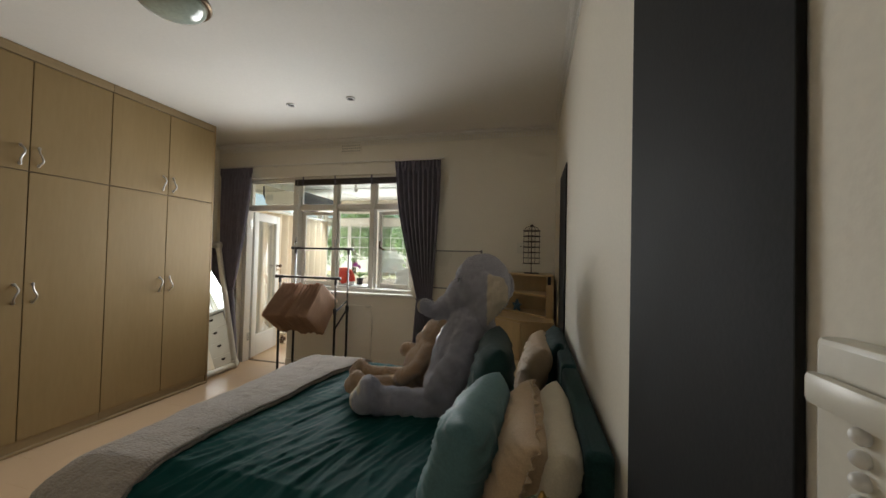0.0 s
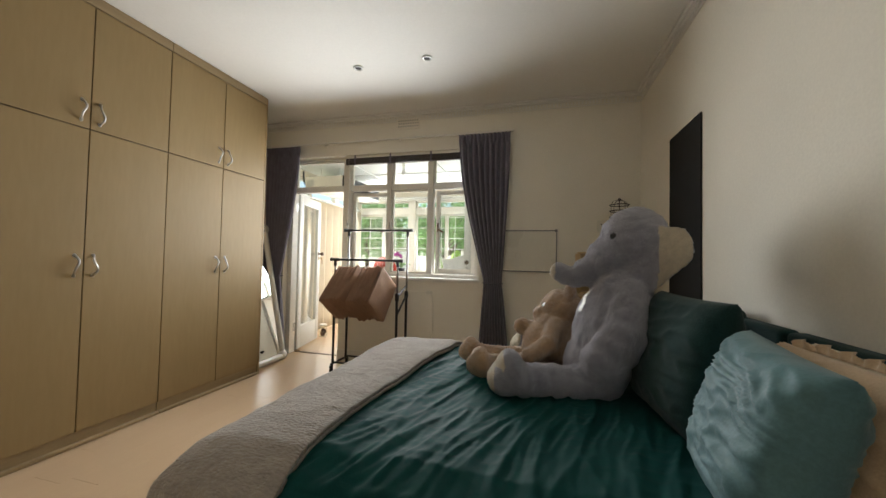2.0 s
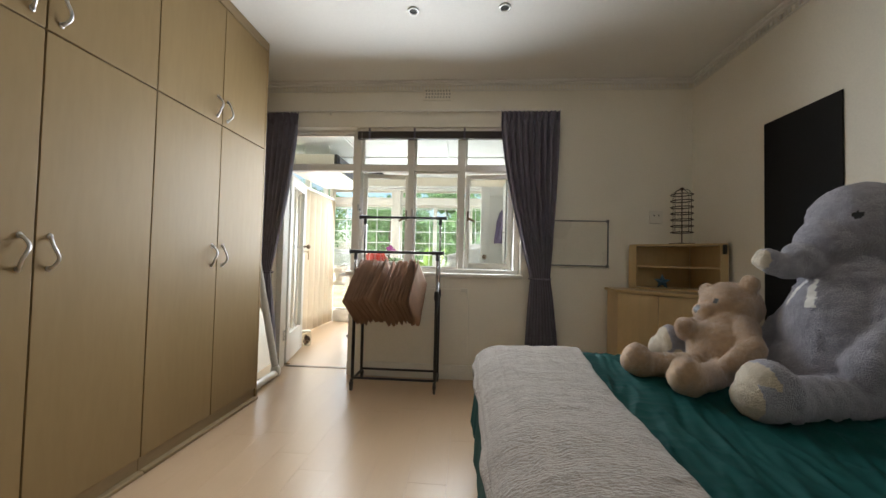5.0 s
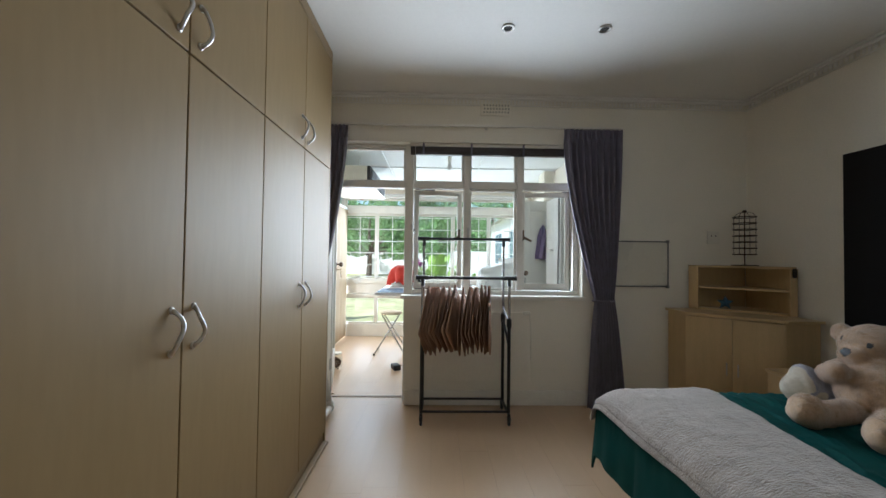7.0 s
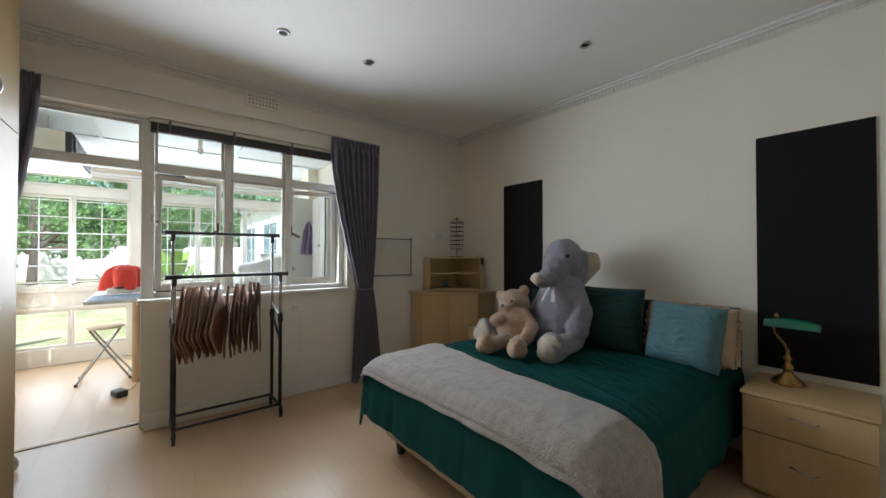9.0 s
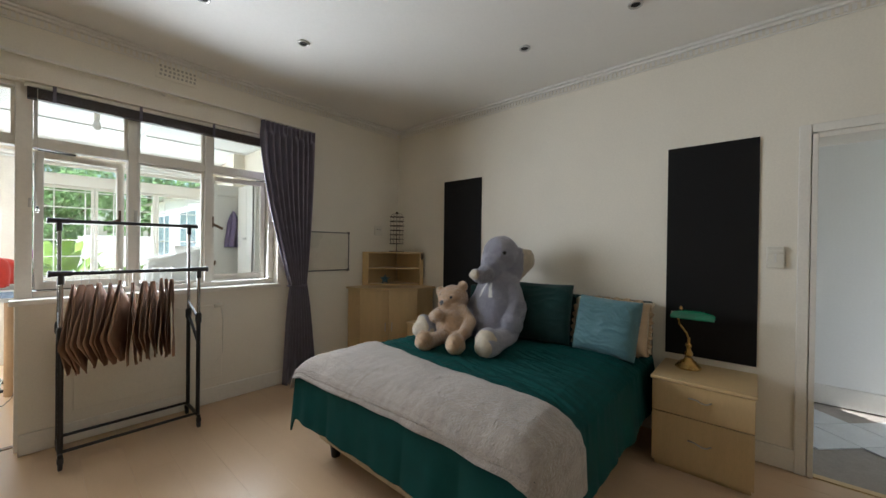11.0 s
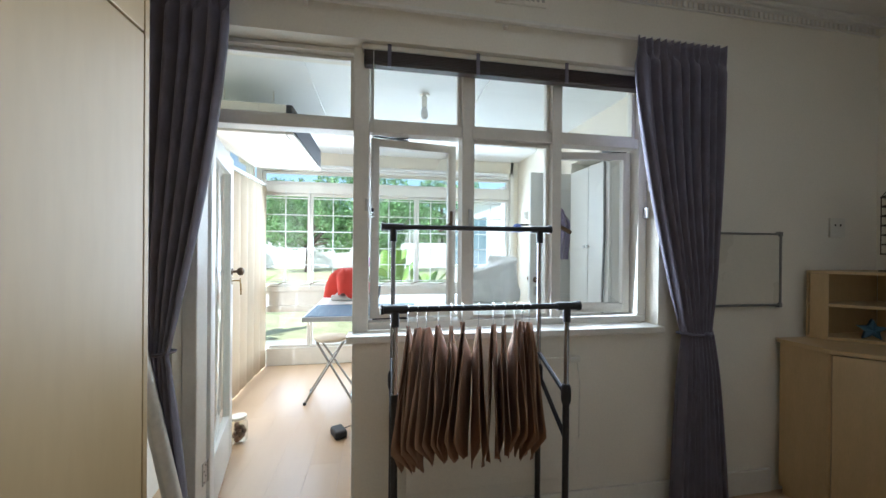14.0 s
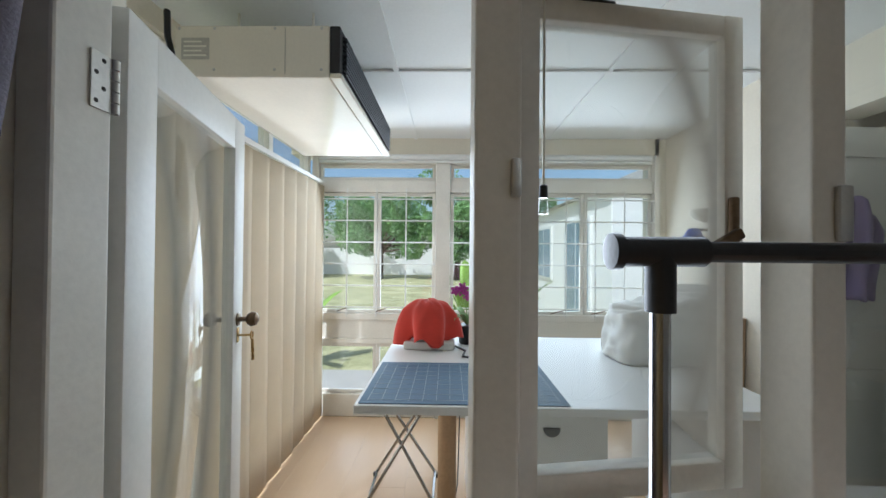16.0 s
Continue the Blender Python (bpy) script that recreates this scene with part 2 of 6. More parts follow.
DOMEGLASS = mat("green_white_glass", (0.42, 0.50, 0.44), 0.12, var=0.12, scale=8, fine=50, bump=0.0, coat=0.6)
GLASS = glass_mat("window_glass", (0.97, 0.985, 0.98))
JARGLASS = glass_mat("jar_glass", (0.93, 0.95, 0.94))
MIRROR = bpy.data.materials.new("mirror_silver")
MIRROR.use_nodes = True
MIRROR.node_tree.nodes["Principled BSDF"].inputs["Metallic"].default_value = 1.0
MIRROR.node_tree.nodes["Principled BSDF"].inputs["Roughness"].default_value = 0.01
MIRROR.node_tree.nodes["Principled BSDF"].inputs["Base Color"].default_value = (0.88, 0.90, 0.89, 1)

# ---- building helpers ----
def box_bm(x0, x1, y0, y1, z0, z1, bevel=0.0, seg=2, bm=None):
    """A box between two corners, with rounded edges; joins an existing bmesh if one is given."""
    own = bmesh.new()
    bmesh.ops.create_cube(own, size=1.0)
    for v in own.verts:
        v.co = Vector(((x0 + x1) / 2 + v.co.x * (x1 - x0), (y0 + y1) / 2 + v.co.y * (y1 - y0), (z0 + z1) / 2 + v.co.z * (z1 - z0)))
    if bevel:
        bmesh.ops.bevel(own, geom=own.edges[:], offset=min(bevel, 0.45 * min(abs(x1 - x0), abs(y1 - y0), abs(z1 - z0))), segments=seg, affect="EDGES", profile=0.5)
    return join(bm, own)


def join(bm, own):
    """Adds one bmesh to another."""
    if bm is None:
        return own
    me = bpy.data.meshes.new("joined")
    own.to_mesh(me)
    own.free()
    bm.from_mesh(me)
    bpy.data.meshes.remove(me)
    return bm


def moved(bm, m):
    bmesh.ops.transform(bm, matrix=m, verts=bm.verts[:])
    return bm


def tube_bm(points, r, n=10, closed=False, bm=None, cap=True):
    """A round tube along a line of points; r is one radius or one a point."""
    own = bm or bmesh.new()
    pts = [Vector(p) for p in points]
    rs = r if isinstance(r, (list, tuple)) else [r] * len(pts)
    rings = []
    side = None
    for i, p in enumerate(pts):
        a = pts[i - 1] if (i or closed) else p
        b = pts[(i + 1) % len(pts)] if (i < len(pts) - 1 or closed) else p
        d = (b - a).normalized()
        if side is None:
            side = d.orthogonal().normalized()
        side = (side - d * side.dot(d)).normalized()
        up = d.cross(side)
        rings.append([own.verts.new(p + rs[i] * (math.cos(k * math.tau / n) * side + math.sin(k * math.tau / n) * up)) for k in range(n)])
    for i in range(len(rings) - (0 if closed else 1)):
        a, b = rings[i], rings[(i + 1) % len(rings)]
        for k in range(n):
            own.faces.new((a[k], a[(k + 1) % n], b[(k + 1) % n], b[k]))
    if cap and not closed:
        own.faces.new(list(reversed(rings[0])))
        own.faces.new(rings[-1])
    return own


def lathe_bm(profile, n=28, at=(0, 0, 0), bm=None):
    """A turned body from (radius, height) steps about the vertical through at."""
    own = bm or bmesh.new()
    rings = []
    for r, z in profile:
        rings.append([own.verts.new((at[0] + r * math.cos(k * math.tau / n), at[1] + r * math.sin(k * math.tau / n), at[2] + z)) for k in range(n)])
    for a, b in zip(rings, rings[1:]):
        for k in range(n):
            own.faces.new((a[k], a[(k + 1) % n], b[(k + 1) % n], b[k]))
    own.faces.new(list(reversed(rings[0])))
    own.faces.new(rings[-1])
    return own


def prism_bm(outline, z0, z1, bevel=0.0, bm=None):
    """An upright prism over a plan outline (counter-clockwise)."""
    own = bmesh.new()
    lo = [own.verts.new((x, y, z0)) for x, y in outline]
    hi = [own.verts.new((x, y, z1)) for x, y in outline]
    k = len(outline)
    own.faces.new(list(reversed(lo)))
    own.faces.new(hi)
    for i in range(k):
        own.faces.new((lo[i], lo[(i + 1) % k], hi[(i + 1) % k], hi[i]))
    if bevel:
        bmesh.ops.bevel(own, geom=own.edges[:], offset=bevel, segments=2, affect="EDGES", profile=0.5)
    return join(bm, own)


def ball_bm(centre, radii, turn=(0, 0, 0), u=20, v=12, bm=None):
    own = bmesh.new()
    bmesh.ops.create_uvsphere(own, u_segments=u, v_segments=v, radius=1.0)
    moved(own, Matrix.LocRotScale(centre, Euler([radians(a) for a in turn]), radii))
    return join(bm, own)


def sheet_bm(f, nu, nv, thick=0.0, bm=None):
    """A sheet of nu x nv faces over the unit square; f gives the place; a thickness makes it a closed shell below."""
    own = bmesh.new()
    top = [[own.verts.new(f(i / nu, j / nv)) for j in range(nv + 1)] for i in range(nu + 1)]
    for i in range(nu):
        for j in range(nv):
            own.faces.new((top[i][j], top[i + 1][j], top[i + 1][j + 1], top[i][j + 1]))
    if thick:
        own.normal_update()
        normals = {v: v.normal.copy() for v in own.verts}
        low = [[own.verts.new(v.co - thick * normals[v]) for v in row] for row in top]
        for i in range(nu):
            for j in range(nv):
                own.faces.new((low[i][j + 1], low[i + 1][j + 1], low[i + 1][j], low[i][j]))
        rim = [(i, 0) for i in range(nu)] + [(nu, j) for j in range(nv)] + [(i, nv) for i in range(nu, 0, -1)] + [(0, j) for j in range(nv, 0, -1)]
        for (a, b), (c, d) in zip(rim, rim[1:] + rim[:1]):
            own.faces.new((top[a][b], low[a][b], low[c][d], top[c][d]))
    return join(bm, own)


def put_mesh(name, bm, material, smooth=None):
    me = bpy.data.meshes.new(name)
    bmesh.ops.recalc_face_normals(bm, faces=bm.faces[:])
    bm.to_mesh(me)
    bm.free()
    for m in material if isinstance(material, (list, tuple)) else [material]:
        me.materials.append(m)
    if smooth is not None:
        me.shade_smooth() if smooth >= 180 else smooth_by_angle(me, smooth)
        if smooth < 180:                      # the flat sides of bevelled boards stay flat
            for f in me.polygons:
                if f.area > 0.0012 and max(abs(f.normal.x), abs(f.normal.y), abs(f.normal.z)) > 0.9995:
                    f.use_smooth = False
    return new(name, me)


def smooth_by_angle(me, degrees):
    """Smooth shading, with edges sharper than the angle kept sharp."""
    me.shade_smooth()
    own = bmesh.new()
    own.from_mesh(me)
    for e in own.edges:
        e.smooth = not (len(e.link_faces) == 2 and e.calc_face_angle(0) > radians(degrees))
    own.to_mesh(me)
    own.free()


def thing(name, at, label, category, group="", kind=""):
    ob = new(name)
    ob.location = at
    ob.empty_display_size = 0.1
    return tagged(ob, label, category, group, kind)


def part(name, bm, material, parent, label="", smooth=40):
    """One mesh under a thing or under a part, built in the thing's world place."""
    ob = put_mesh(name, bm, material, smooth)
    ob.parent = parent
    if parent.type == "EMPTY":
        ob.matrix_parent_inverse = Matrix.Translation(-parent.location)
    if label:
        ob["label"] = label
    return ob


def shared(name, mesh, at, parent, turn=0.0):
    """A piece that shares its mesh with others, at a place under a setting mesh that stands at the origin."""
    ob = new(name, mesh)
    ob.matrix_world = pose(*at, 0, 0, turn)
    ob.parent = parent
    return ob


def single(name, bm, material, label, category="", group="", kind="", smooth=40):
    return tagged(put_mesh(name, bm, material, smooth), label, category, group, kind)


# ---- the plan, in metres ----
NORTH, EAST, SOUTH, WEST = 5.11, 1.42, -0.35, -2.83      # inner faces of the bedroom
NORTH_OUT = 5.38
CEILING = 2.81
SOFFIT = 2.375
SILL = 0.985
DOOR_L, POST_L, POST_R, WIN_R = -2.46, -1.74, -1.665, -0.11
TRANSOM = (1.973, 2.028)
FAR, FAR_OUT = 7.84, 8.04                                 # sunroom's window wall
SUN_W, SUN_E, SUN_CEIL = -3.02, 0.16, 2.52

# bedroom walls
wn_ = box_bm(WEST - 0.25, DOOR_L - 0.03, NORTH, NORTH_OUT, 0, CEILING)
box_bm(DOOR_L - 0.03, WIN_R, NORTH, NORTH_OUT, SOFFIT, CEILING, bm=wn_)
box_bm(POST_L + 0.02, WIN_R, NORTH, NORTH_OUT, 0, SILL - 0.035, bm=wn_)
box_bm(WIN_R, EAST + 0.25, NORTH, NORTH_OUT, 0, CEILING, bm=wn_)
single("wall_north", wn_, WALL, "warm white painted plaster wall with wide window and door opening", kind="structure")
we = box_bm(EAST, EAST + 0.25, 1.40, NORTH, 0, CEILING)
box_bm(EAST, EAST + 0.25, 0.58, 1.40, 2.06, CEILING, bm=we)
box_bm(EAST, EAST + 0.25, SOUTH, 0.58, 0, CEILING, bm=we)
single("wall_east", we, WALL, "warm white painted plaster wall behind the bed", kind="structure")
single("wall_south", box_bm(WEST - 0.25, EAST + 0.25, SOUTH - 0.2, SOUTH, 0, CEILING), WALL, "plain warm white plaster wall", kind="structure")
single("wall_west", box_bm(WEST - 0.25, WEST, SOUTH, NORTH, 0, CEILING), WALL, "plain warm white plaster wall behind the wardrobes", kind="structure")
single("ceiling", box_bm(WEST - 0.25, EAST + 0.25, SOUTH - 0.2, NORTH_OUT, CEILING, CEILING + 0.15), CEIL, "off-white painted plaster ceiling", kind="structure")

# skirting and the dentil moulding under the ceiling
sk = box_bm(POST_L + 0.02, 0.63, NORTH - 0.018, NORTH - 0.001, 0.005, 0.14, 0.006)
box_bm(-2.8, DOOR_L - 0.06, NORTH - 0.018, NORTH - 0.001, 0.005, 0.14, 0.006, bm=sk)
box_bm(EAST - 0.018, EAST - 0.001, 1.45, 4.38, 0.005, 0.14, 0.006, bm=sk)
box_bm(EAST - 0.018, EAST - 0.001, SOUTH + 0.02, 0.52, 0.005, 0.14, 0.006, bm=sk)
single("baseboard", sk, WHITE, "cream painted wooden skirting board", kind="structure")
co = bmesh.new()
for k, (d, z0, z1) in enumerate([(0.05, 2.788, 2.808), (0.03, 2.768, 2.788), (0.012, 2.716, 2.726)]):
    box_bm(WEST + 0.01, EAST - 0.002, NORTH - d, NORTH - 0.002, z0, z1, 0.006, bm=co)
    box_bm(EAST - d, EAST - 0.002, SOUTH + 0.01, NORTH - d - 0.002, z0, z1, 0.006, bm=co)
    box_bm(WEST + 0.01, EAST - d - 0.002, SOUTH + 0.002, SOUTH + d, z0, z1, 0.006, bm=co)
for k in range(126):
    x = EAST - 0.06 - 0.0335 * k
    if x > WEST + 0.05:
        box_bm(x, x + 0.018, NORTH - 0.010, NORTH - 0.002, 2.734, 2.766, bm=co)
for k in range(160):
    y = NORTH - 0.06 - 0.0335 * k
    if y > SOUTH + 0.05:
        box_bm(EAST - 0.011, EAST - 0.002, y, y + 0.018, 2.734, 2.766, bm=co)
single("trim", co, CEIL, "plaster cornice with small dentil blocks", kind="structure")

# bedroom floor: a base with laid boards
floor = single("floor", box_bm(WEST, EAST, SOUTH, 5.30, -0.12, -0.012), MAPLE_TRIM, "light beech laminate floor boards with satin sheen", kind="structure")

# passage beyond the door in the east wall
pw = box_bm(3.0, 3.2, -1.6, 3.2, 0, 2.6)
box_bm(EAST + 0.25, 3.0, 3.0, 3.2, 0, 2.6, bm=pw)
# unseen end wall with a window opening made up for the passage lamp
box_bm(EAST + 0.25, 1.8, -1.6, -1.4, 0, 2.6, bm=pw)
box_bm(2.6, 3.0, -1.6, -1.4, 0, 2.6, bm=pw)
box_bm(1.8, 2.6, -1.6, -1.4, 0, 0.9, bm=pw)
box_bm(1.8, 2.6, -1.6, -1.4, 2.1, 2.6, bm=pw)
single("wall_passage", pw, SUNCEIL, "pale grey-white painted wall of the passage", kind="structure")
single("ceiling_passage", box_bm(EAST + 0.25, 3.2, -1.6, 3.2, 2.6, 2.7), CEIL, "plain white passage ceiling", kind="structure")
pf = single("floor_passage", box_bm(EAST, 3.2, -1.6, 3.2, -0.12, -0.012), GROUT, "pale square floor tiles laid on the diagonal", kind="structure")
single("baseboard_passage", box_bm(2.975, 2.999, -1.38, 2.98, 0.0, 0.17, 0.008), DOORWHITE, "tall white skirting board of the passage", kind="structure")

# lined doorway to the passage
df = box_bm(EAST - 0.015, EAST + 0.27, 1.372, 1.398, 0, 2.055, 0.003)
box_bm(EAST - 0.015, EAST + 0.27, 0.582, 0.608, 0, 2.055, 0.003, bm=df)
box_bm(EAST - 0.015, EAST + 0.27, 0.609, 1.371, 2.03, 2.058, 0.003, bm=df)
box_bm(EAST - 0.02, EAST - 0.001, 1.402, 1.455, 0, 2.115, 0.006, bm=df)
box_bm(EAST - 0.02, EAST - 0.001, 0.525, 0.578, 0, 2.115, 0.006, bm=df)
box_bm(EAST - 0.02, EAST - 0.001, 0.58, 1.40, 2.062, 2.115, 0.006, bm=df)
single("door_frame", df, WHITE, "cream painted door lining and architrave", kind="structure")
single("door_threshold", box_bm(EAST + 0.0, EAST + 0.05, 0.61, 1.37, -0.012, 0.008, 0.003), BEECH, "narrow wooden threshold strip in the doorway", kind="structure")

# sunroom shell
sf = single("floor_sunroom", box_bm(SUN_W - 0.1, SUN_E, 5.305, FAR_OUT, -0.12, -0.012), MAPLE_TRIM, "light beech laminate floor of the sunroom", kind="structure")
sw = box_bm(SUN_E, SUN_E + 0.2, NORTH_OUT, 5.89, 0, SUN_CEIL)
box_bm(SUN_E, SUN_E + 0.2, 6.51, FAR_OUT, 0, SUN_CEIL, bm=sw)
box_bm(SUN_E, SUN_E + 0.2, 5.89, 6.51, 2.2, SUN_CEIL, bm=sw)
box_bm(0.03, SUN_E, 6.72, 6.98, 0, SUN_CEIL, bm=sw)                      # pier on the east wall
box_bm(0.06, SUN_E + 0.2, FAR, FAR_OUT, 0, SUN_CEIL, bm=sw)
box_bm(SUN_W - 0.2, 0.10, FAR, FAR_OUT, 2.37, SUN_CEIL, bm=sw)
box_bm(SUN_W - 0.2, SUN_W, NORTH_OUT, 5.62, 0, SUN_CEIL, bm=sw)
box_bm(SUN_W - 0.2, SUN_W, 5.62, FAR, 2.42, SUN_CEIL, bm=sw)
single("wall_sunroom", sw, SUNWALL, "cream painted sunroom wall and pier", kind="structure")
ir = box_bm(1.5, 1.6, NORTH_OUT, 7.0, 0, SUN_CEIL)
box_bm(SUN_E + 0.2, 1.5, 6.9, 7.0, 0, SUN_CEIL, bm=ir)
single("wall_inner_room", ir, SUNWALL, "plain cream wall of the dim room behind the inner door", kind="structure")
single("ceiling_inner_room", box_bm(SUN_E + 0.2, 1.6, NORTH_OUT, 7.0, SUN_CEIL + 0.001, SUN_CEIL + 0.1), SUNCEIL, "plain white ceiling of the inner room", kind="structure")
single("floor_inner_room", box_bm(SUN_E + 0.001, 1.6, NORTH_OUT, 7.0, -0.12, -0.002), MAPLE_TRIM, "plain floor of the inner room", kind="structure")
sc = box_bm(SUN_W - 0.2, SUN_E + 0.2, NORTH_OUT, FAR_OUT, SUN_CEIL, SUN_CEIL + 0.12)
for x in (-2.1, -0.9):
    box_bm(x, x + 0.03, NORTH_OUT + 0.01, FAR - 0.01, SUN_CEIL - 0.012, SUN_CEIL - 0.001, bm=sc)
box_bm(SUN_W + 0.02, SUN_E - 0.02, 6.62, 6.65, SUN_CEIL - 0.013, SUN_CEIL - 0.002, bm=sc)
single("ceiling_sunroom", sc, SUNCEIL, "white board ceiling of the sunroom with cover strips", kind="structure")


# ---- window and door between bedroom and sunroom ----
def glazed(name, x0, x1, y, z0, z1, bar, thick, parent, label=""):
    """A framed pane in an xz plane: four rails joined to one frame, and the pane."""
    f = box_bm(x0, x0 + bar, y - thick / 2, y + thick / 2, z0, z1, 0.004)
    box_bm(x1 - bar, x1, y - thick / 2, y + thick / 2, z0, z1, 0.004, bm=f)
    box_bm(x0 + bar - 0.002, x1 - bar + 0.002, y - thick / 2 + 0.001, y + thick / 2 - 0.001, z0, z0 + bar, 0.004, bm=f)
    box_bm(x0 + bar - 0.002, x1 - bar + 0.002, y - thick / 2 + 0.001, y + thick / 2 - 0.001, z1 - bar, z1, 0.004, bm=f)
    ob = part(name, f, WHITE, parent, label)
    g = part("pane", box_bm(x0 + bar - 0.006, x1 - bar + 0.006, y - 0.002, y + 0.002, z0 + bar - 0.006, z1 - bar + 0.006), GLASS, ob)
    g.visible_shadow = False
    return ob


FY = 5.25
win = thing("window_1", (-1.0, FY, SILL), "white painted timber window with three bays, two casements ajar", "window", kind="structure")
M1, M2 = (-1.192, -1.138), (-0.692, -0.638)
fr = box_bm(POST_L, POST_R, FY - 0.07, FY + 0.05, 0.0, SOFFIT - 0.002, 0.006)
part("post", fr, WHITE, win)
part("head", box_bm(DOOR_L, WIN_R, FY - 0.05, FY + 0.05, SOFFIT - 0.026, SOFFIT - 0.003, 0.004), WHITE, win)
part("mullion", box_bm(M1[0], M1[1], FY - 0.05, FY + 0.05, SILL + 0.04, SOFFIT - 0.027, 0.004), WHITE, win)
part("mullion", box_bm(M2[0], M2[1], FY - 0.05, FY + 0.05, SILL + 0.04, SOFFIT - 0.027, 0.004), WHITE, win)
part("frame_side", box_bm(WIN_R - 0.055, WIN_R - 0.002, FY - 0.05, FY + 0.05, SILL + 0.04, SOFFIT - 0.027, 0.004), WHITE, win)
part("bottom_rail", box_bm(POST_R + 0.001, WIN_R - 0.002, FY - 0.05, FY + 0.05, SILL + 0.002, SILL + 0.039, 0.004), WHITE, win)
for a, b in ((POST_R + 0.001, M1[0] - 0.001), (M1[1] + 0.001, M2[0] - 0.001), (M2[1] + 0.001, WIN_R - 0.056)):
    part("transom", box_bm(a, b, FY - 0.045, FY + 0.045, *TRANSOM, 0.004), WHITE, win)
part("transom", box_bm(DOOR_L + 0.035, POST_L - 0.001, FY - 0.045, FY + 0.045, *TRANSOM, 0.004), WHITE, win)
part("jamb", box_bm(DOOR_L - 0.028, DOOR_L + 0.034, FY - 0.07, FY + 0.035, 0.0, SOFFIT - 0.004, 0.006), WHITE, win)
part("window_sill", box_bm(POST_L - 0.02, WIN_R + 0.02, NORTH - 0.03, FY - 0.051, SILL - 0.035, SILL, 0.006), WHITE, win)
for a, b in ((DOOR_L + 0.035, POST_L - 0.001), (POST_R + 0.002, M1[0] - 0.001), (M1[1] + 0.001, M2[0] - 0.001), (M2[1] + 0.001, WIN_R - 0.056)):
    glazed("fixed_light", a + 0.001, b - 0.001, FY, TRANSOM[1] + 0.001, SOFFIT - 0.028, 0.018, 0.035, win)
glazed("fixed_light", M1[1] + 0.002, M2[0] - 0.002, FY, SILL + 0.04, TRANSOM[0] - 0.001, 0.018, 0.035, win)


def casement(x_hinge, x_free, angle, parent):
    """An outward casement hinged on one stile, swung open by an angle."""
    w = abs(x_free - x_hinge)
    s = 1 if x_free > x_hinge else -1
    z0, z1, bar = SILL + 0.045, TRANSOM[0] - 0.012, 0.042
    m = Matrix.Translation((x_hinge, FY + 0.03, 0)) @ Matrix.Rotation(radians(angle), 4, "Z")
    f = box_bm(min(0, s * bar), max(0, s * bar), -0.02, 0.02, z0, z1, 0.004)
    box_bm(min(s * (w - bar), s * w), max(s * (w - bar), s * w), -0.02, 0.02, z0, z1, 0.004, bm=f)
    a, b = sorted((s * (bar - 0.002), s * (w - bar + 0.002)))
    box_bm(a, b, -0.019, 0.019, z0, z0 + bar + 0.012, 0.004, bm=f)
    box_bm(a, b, -0.019, 0.019, z1 - bar, z1, 0.004, bm=f)
    sash = part("casement", moved(f, m), WHITE, parent, "white casement swung outwards")
    g = part("pane", moved(box_bm(a, b, -0.002, 0.002, z0 + bar, z1 - bar), m), GLASS, sash)
    g.visible_shadow = False
    h = box_bm(s * (w - 0.03) - 0.008, s * (w - 0.03) + 0.008, -0.034, -0.02, 1.50, 1.60, 0.004)
    join(h, moved(box_bm(-0.085, 0.0, -0.05, -0.034, -0.011, 0.011, 0.005), Matrix.Translation((s * (w - 0.03), 0, 1.53)) @ Matrix.Rotation(radians(-28 if s > 0 else 208), 4, "Y")))
    part("latch", moved(h, m), BRONZE, sash, "dark bronze window latch")
    return sash


casement(POST_R + 0.006, M1[0] - 0.003, 8.5, win)
for z in (SILL + 0.042, TRANSOM[0] - 0.006):
    part("friction_stay", tube_bm([(POST_R + 0.02, FY + 0.012, z), (POST_R + 0.10, FY + 0.03, z), (POST_R + 0.20, FY + 0.05, z)], 0.004, 6), BLACK, win, "black friction stay")
    part("friction_stay", tube_bm([(POST_R + 0.20, FY + 0.012, z), (POST_R + 0.10, FY + 0.034, z)], 0.004, 6), BLACK, win, "black friction stay")
casement(WIN_R - 0.06, M2[1] + 0.004, -7, win)
for x, z in ((M1[1] - 0.012, 1.555),):
    c = box_bm(x - 0.01, x + 0.012, FY - 0.062, FY - 0.05, z - 0.045, z + 0.045, 0.004)
    part("catch_plate", c, STEEL, win)
for x, s in ((POST_R - 0.01, 1), (WIN_R - 0.02, -1)):
    part("stay_bracket", box_bm(x - 0.008, x + 0.008, FY - 0.085, FY - 0.07 if s > 0 else FY - 0.05, 1.575, 1.635, 0.003), STEEL, win)

# venetian blind, drawn up
bl = thing("venetian_blind", (-0.9, FY - 0.08, 2.30), "dark wooden venetian blind drawn up under the window head", "blind")
x0, x1 = -1.70, -0.13
part("head_rail", box_bm(x0, x1, FY - 0.115, FY - 0.072, 2.345, 2.372, 0.004), PLATE, bl, "pale metal head rail")
for k in range(7):
    part("slat", box_bm(x0 + 0.01, x1 - 0.01, FY - 0.118, FY - 0.070, 2.289 + 0.0078 * k, 2.2945 + 0.0078 * k, 0.001, 1), BLIND, bl)
part("bottom_rail", box_bm(x0 + 0.01, x1 - 0.01, FY - 0.118, FY - 0.070, 2.272, 2.286, 0.003), BLIND, bl)
for x in (x0 + 0.12, -1.14, -0.66, x1 - 0.10):
    part("ladder_tape", box_bm(x, x + 0.018, FY - 0.1215, FY - 0.1185, 2.268, 2.374), CURTAIN, bl)
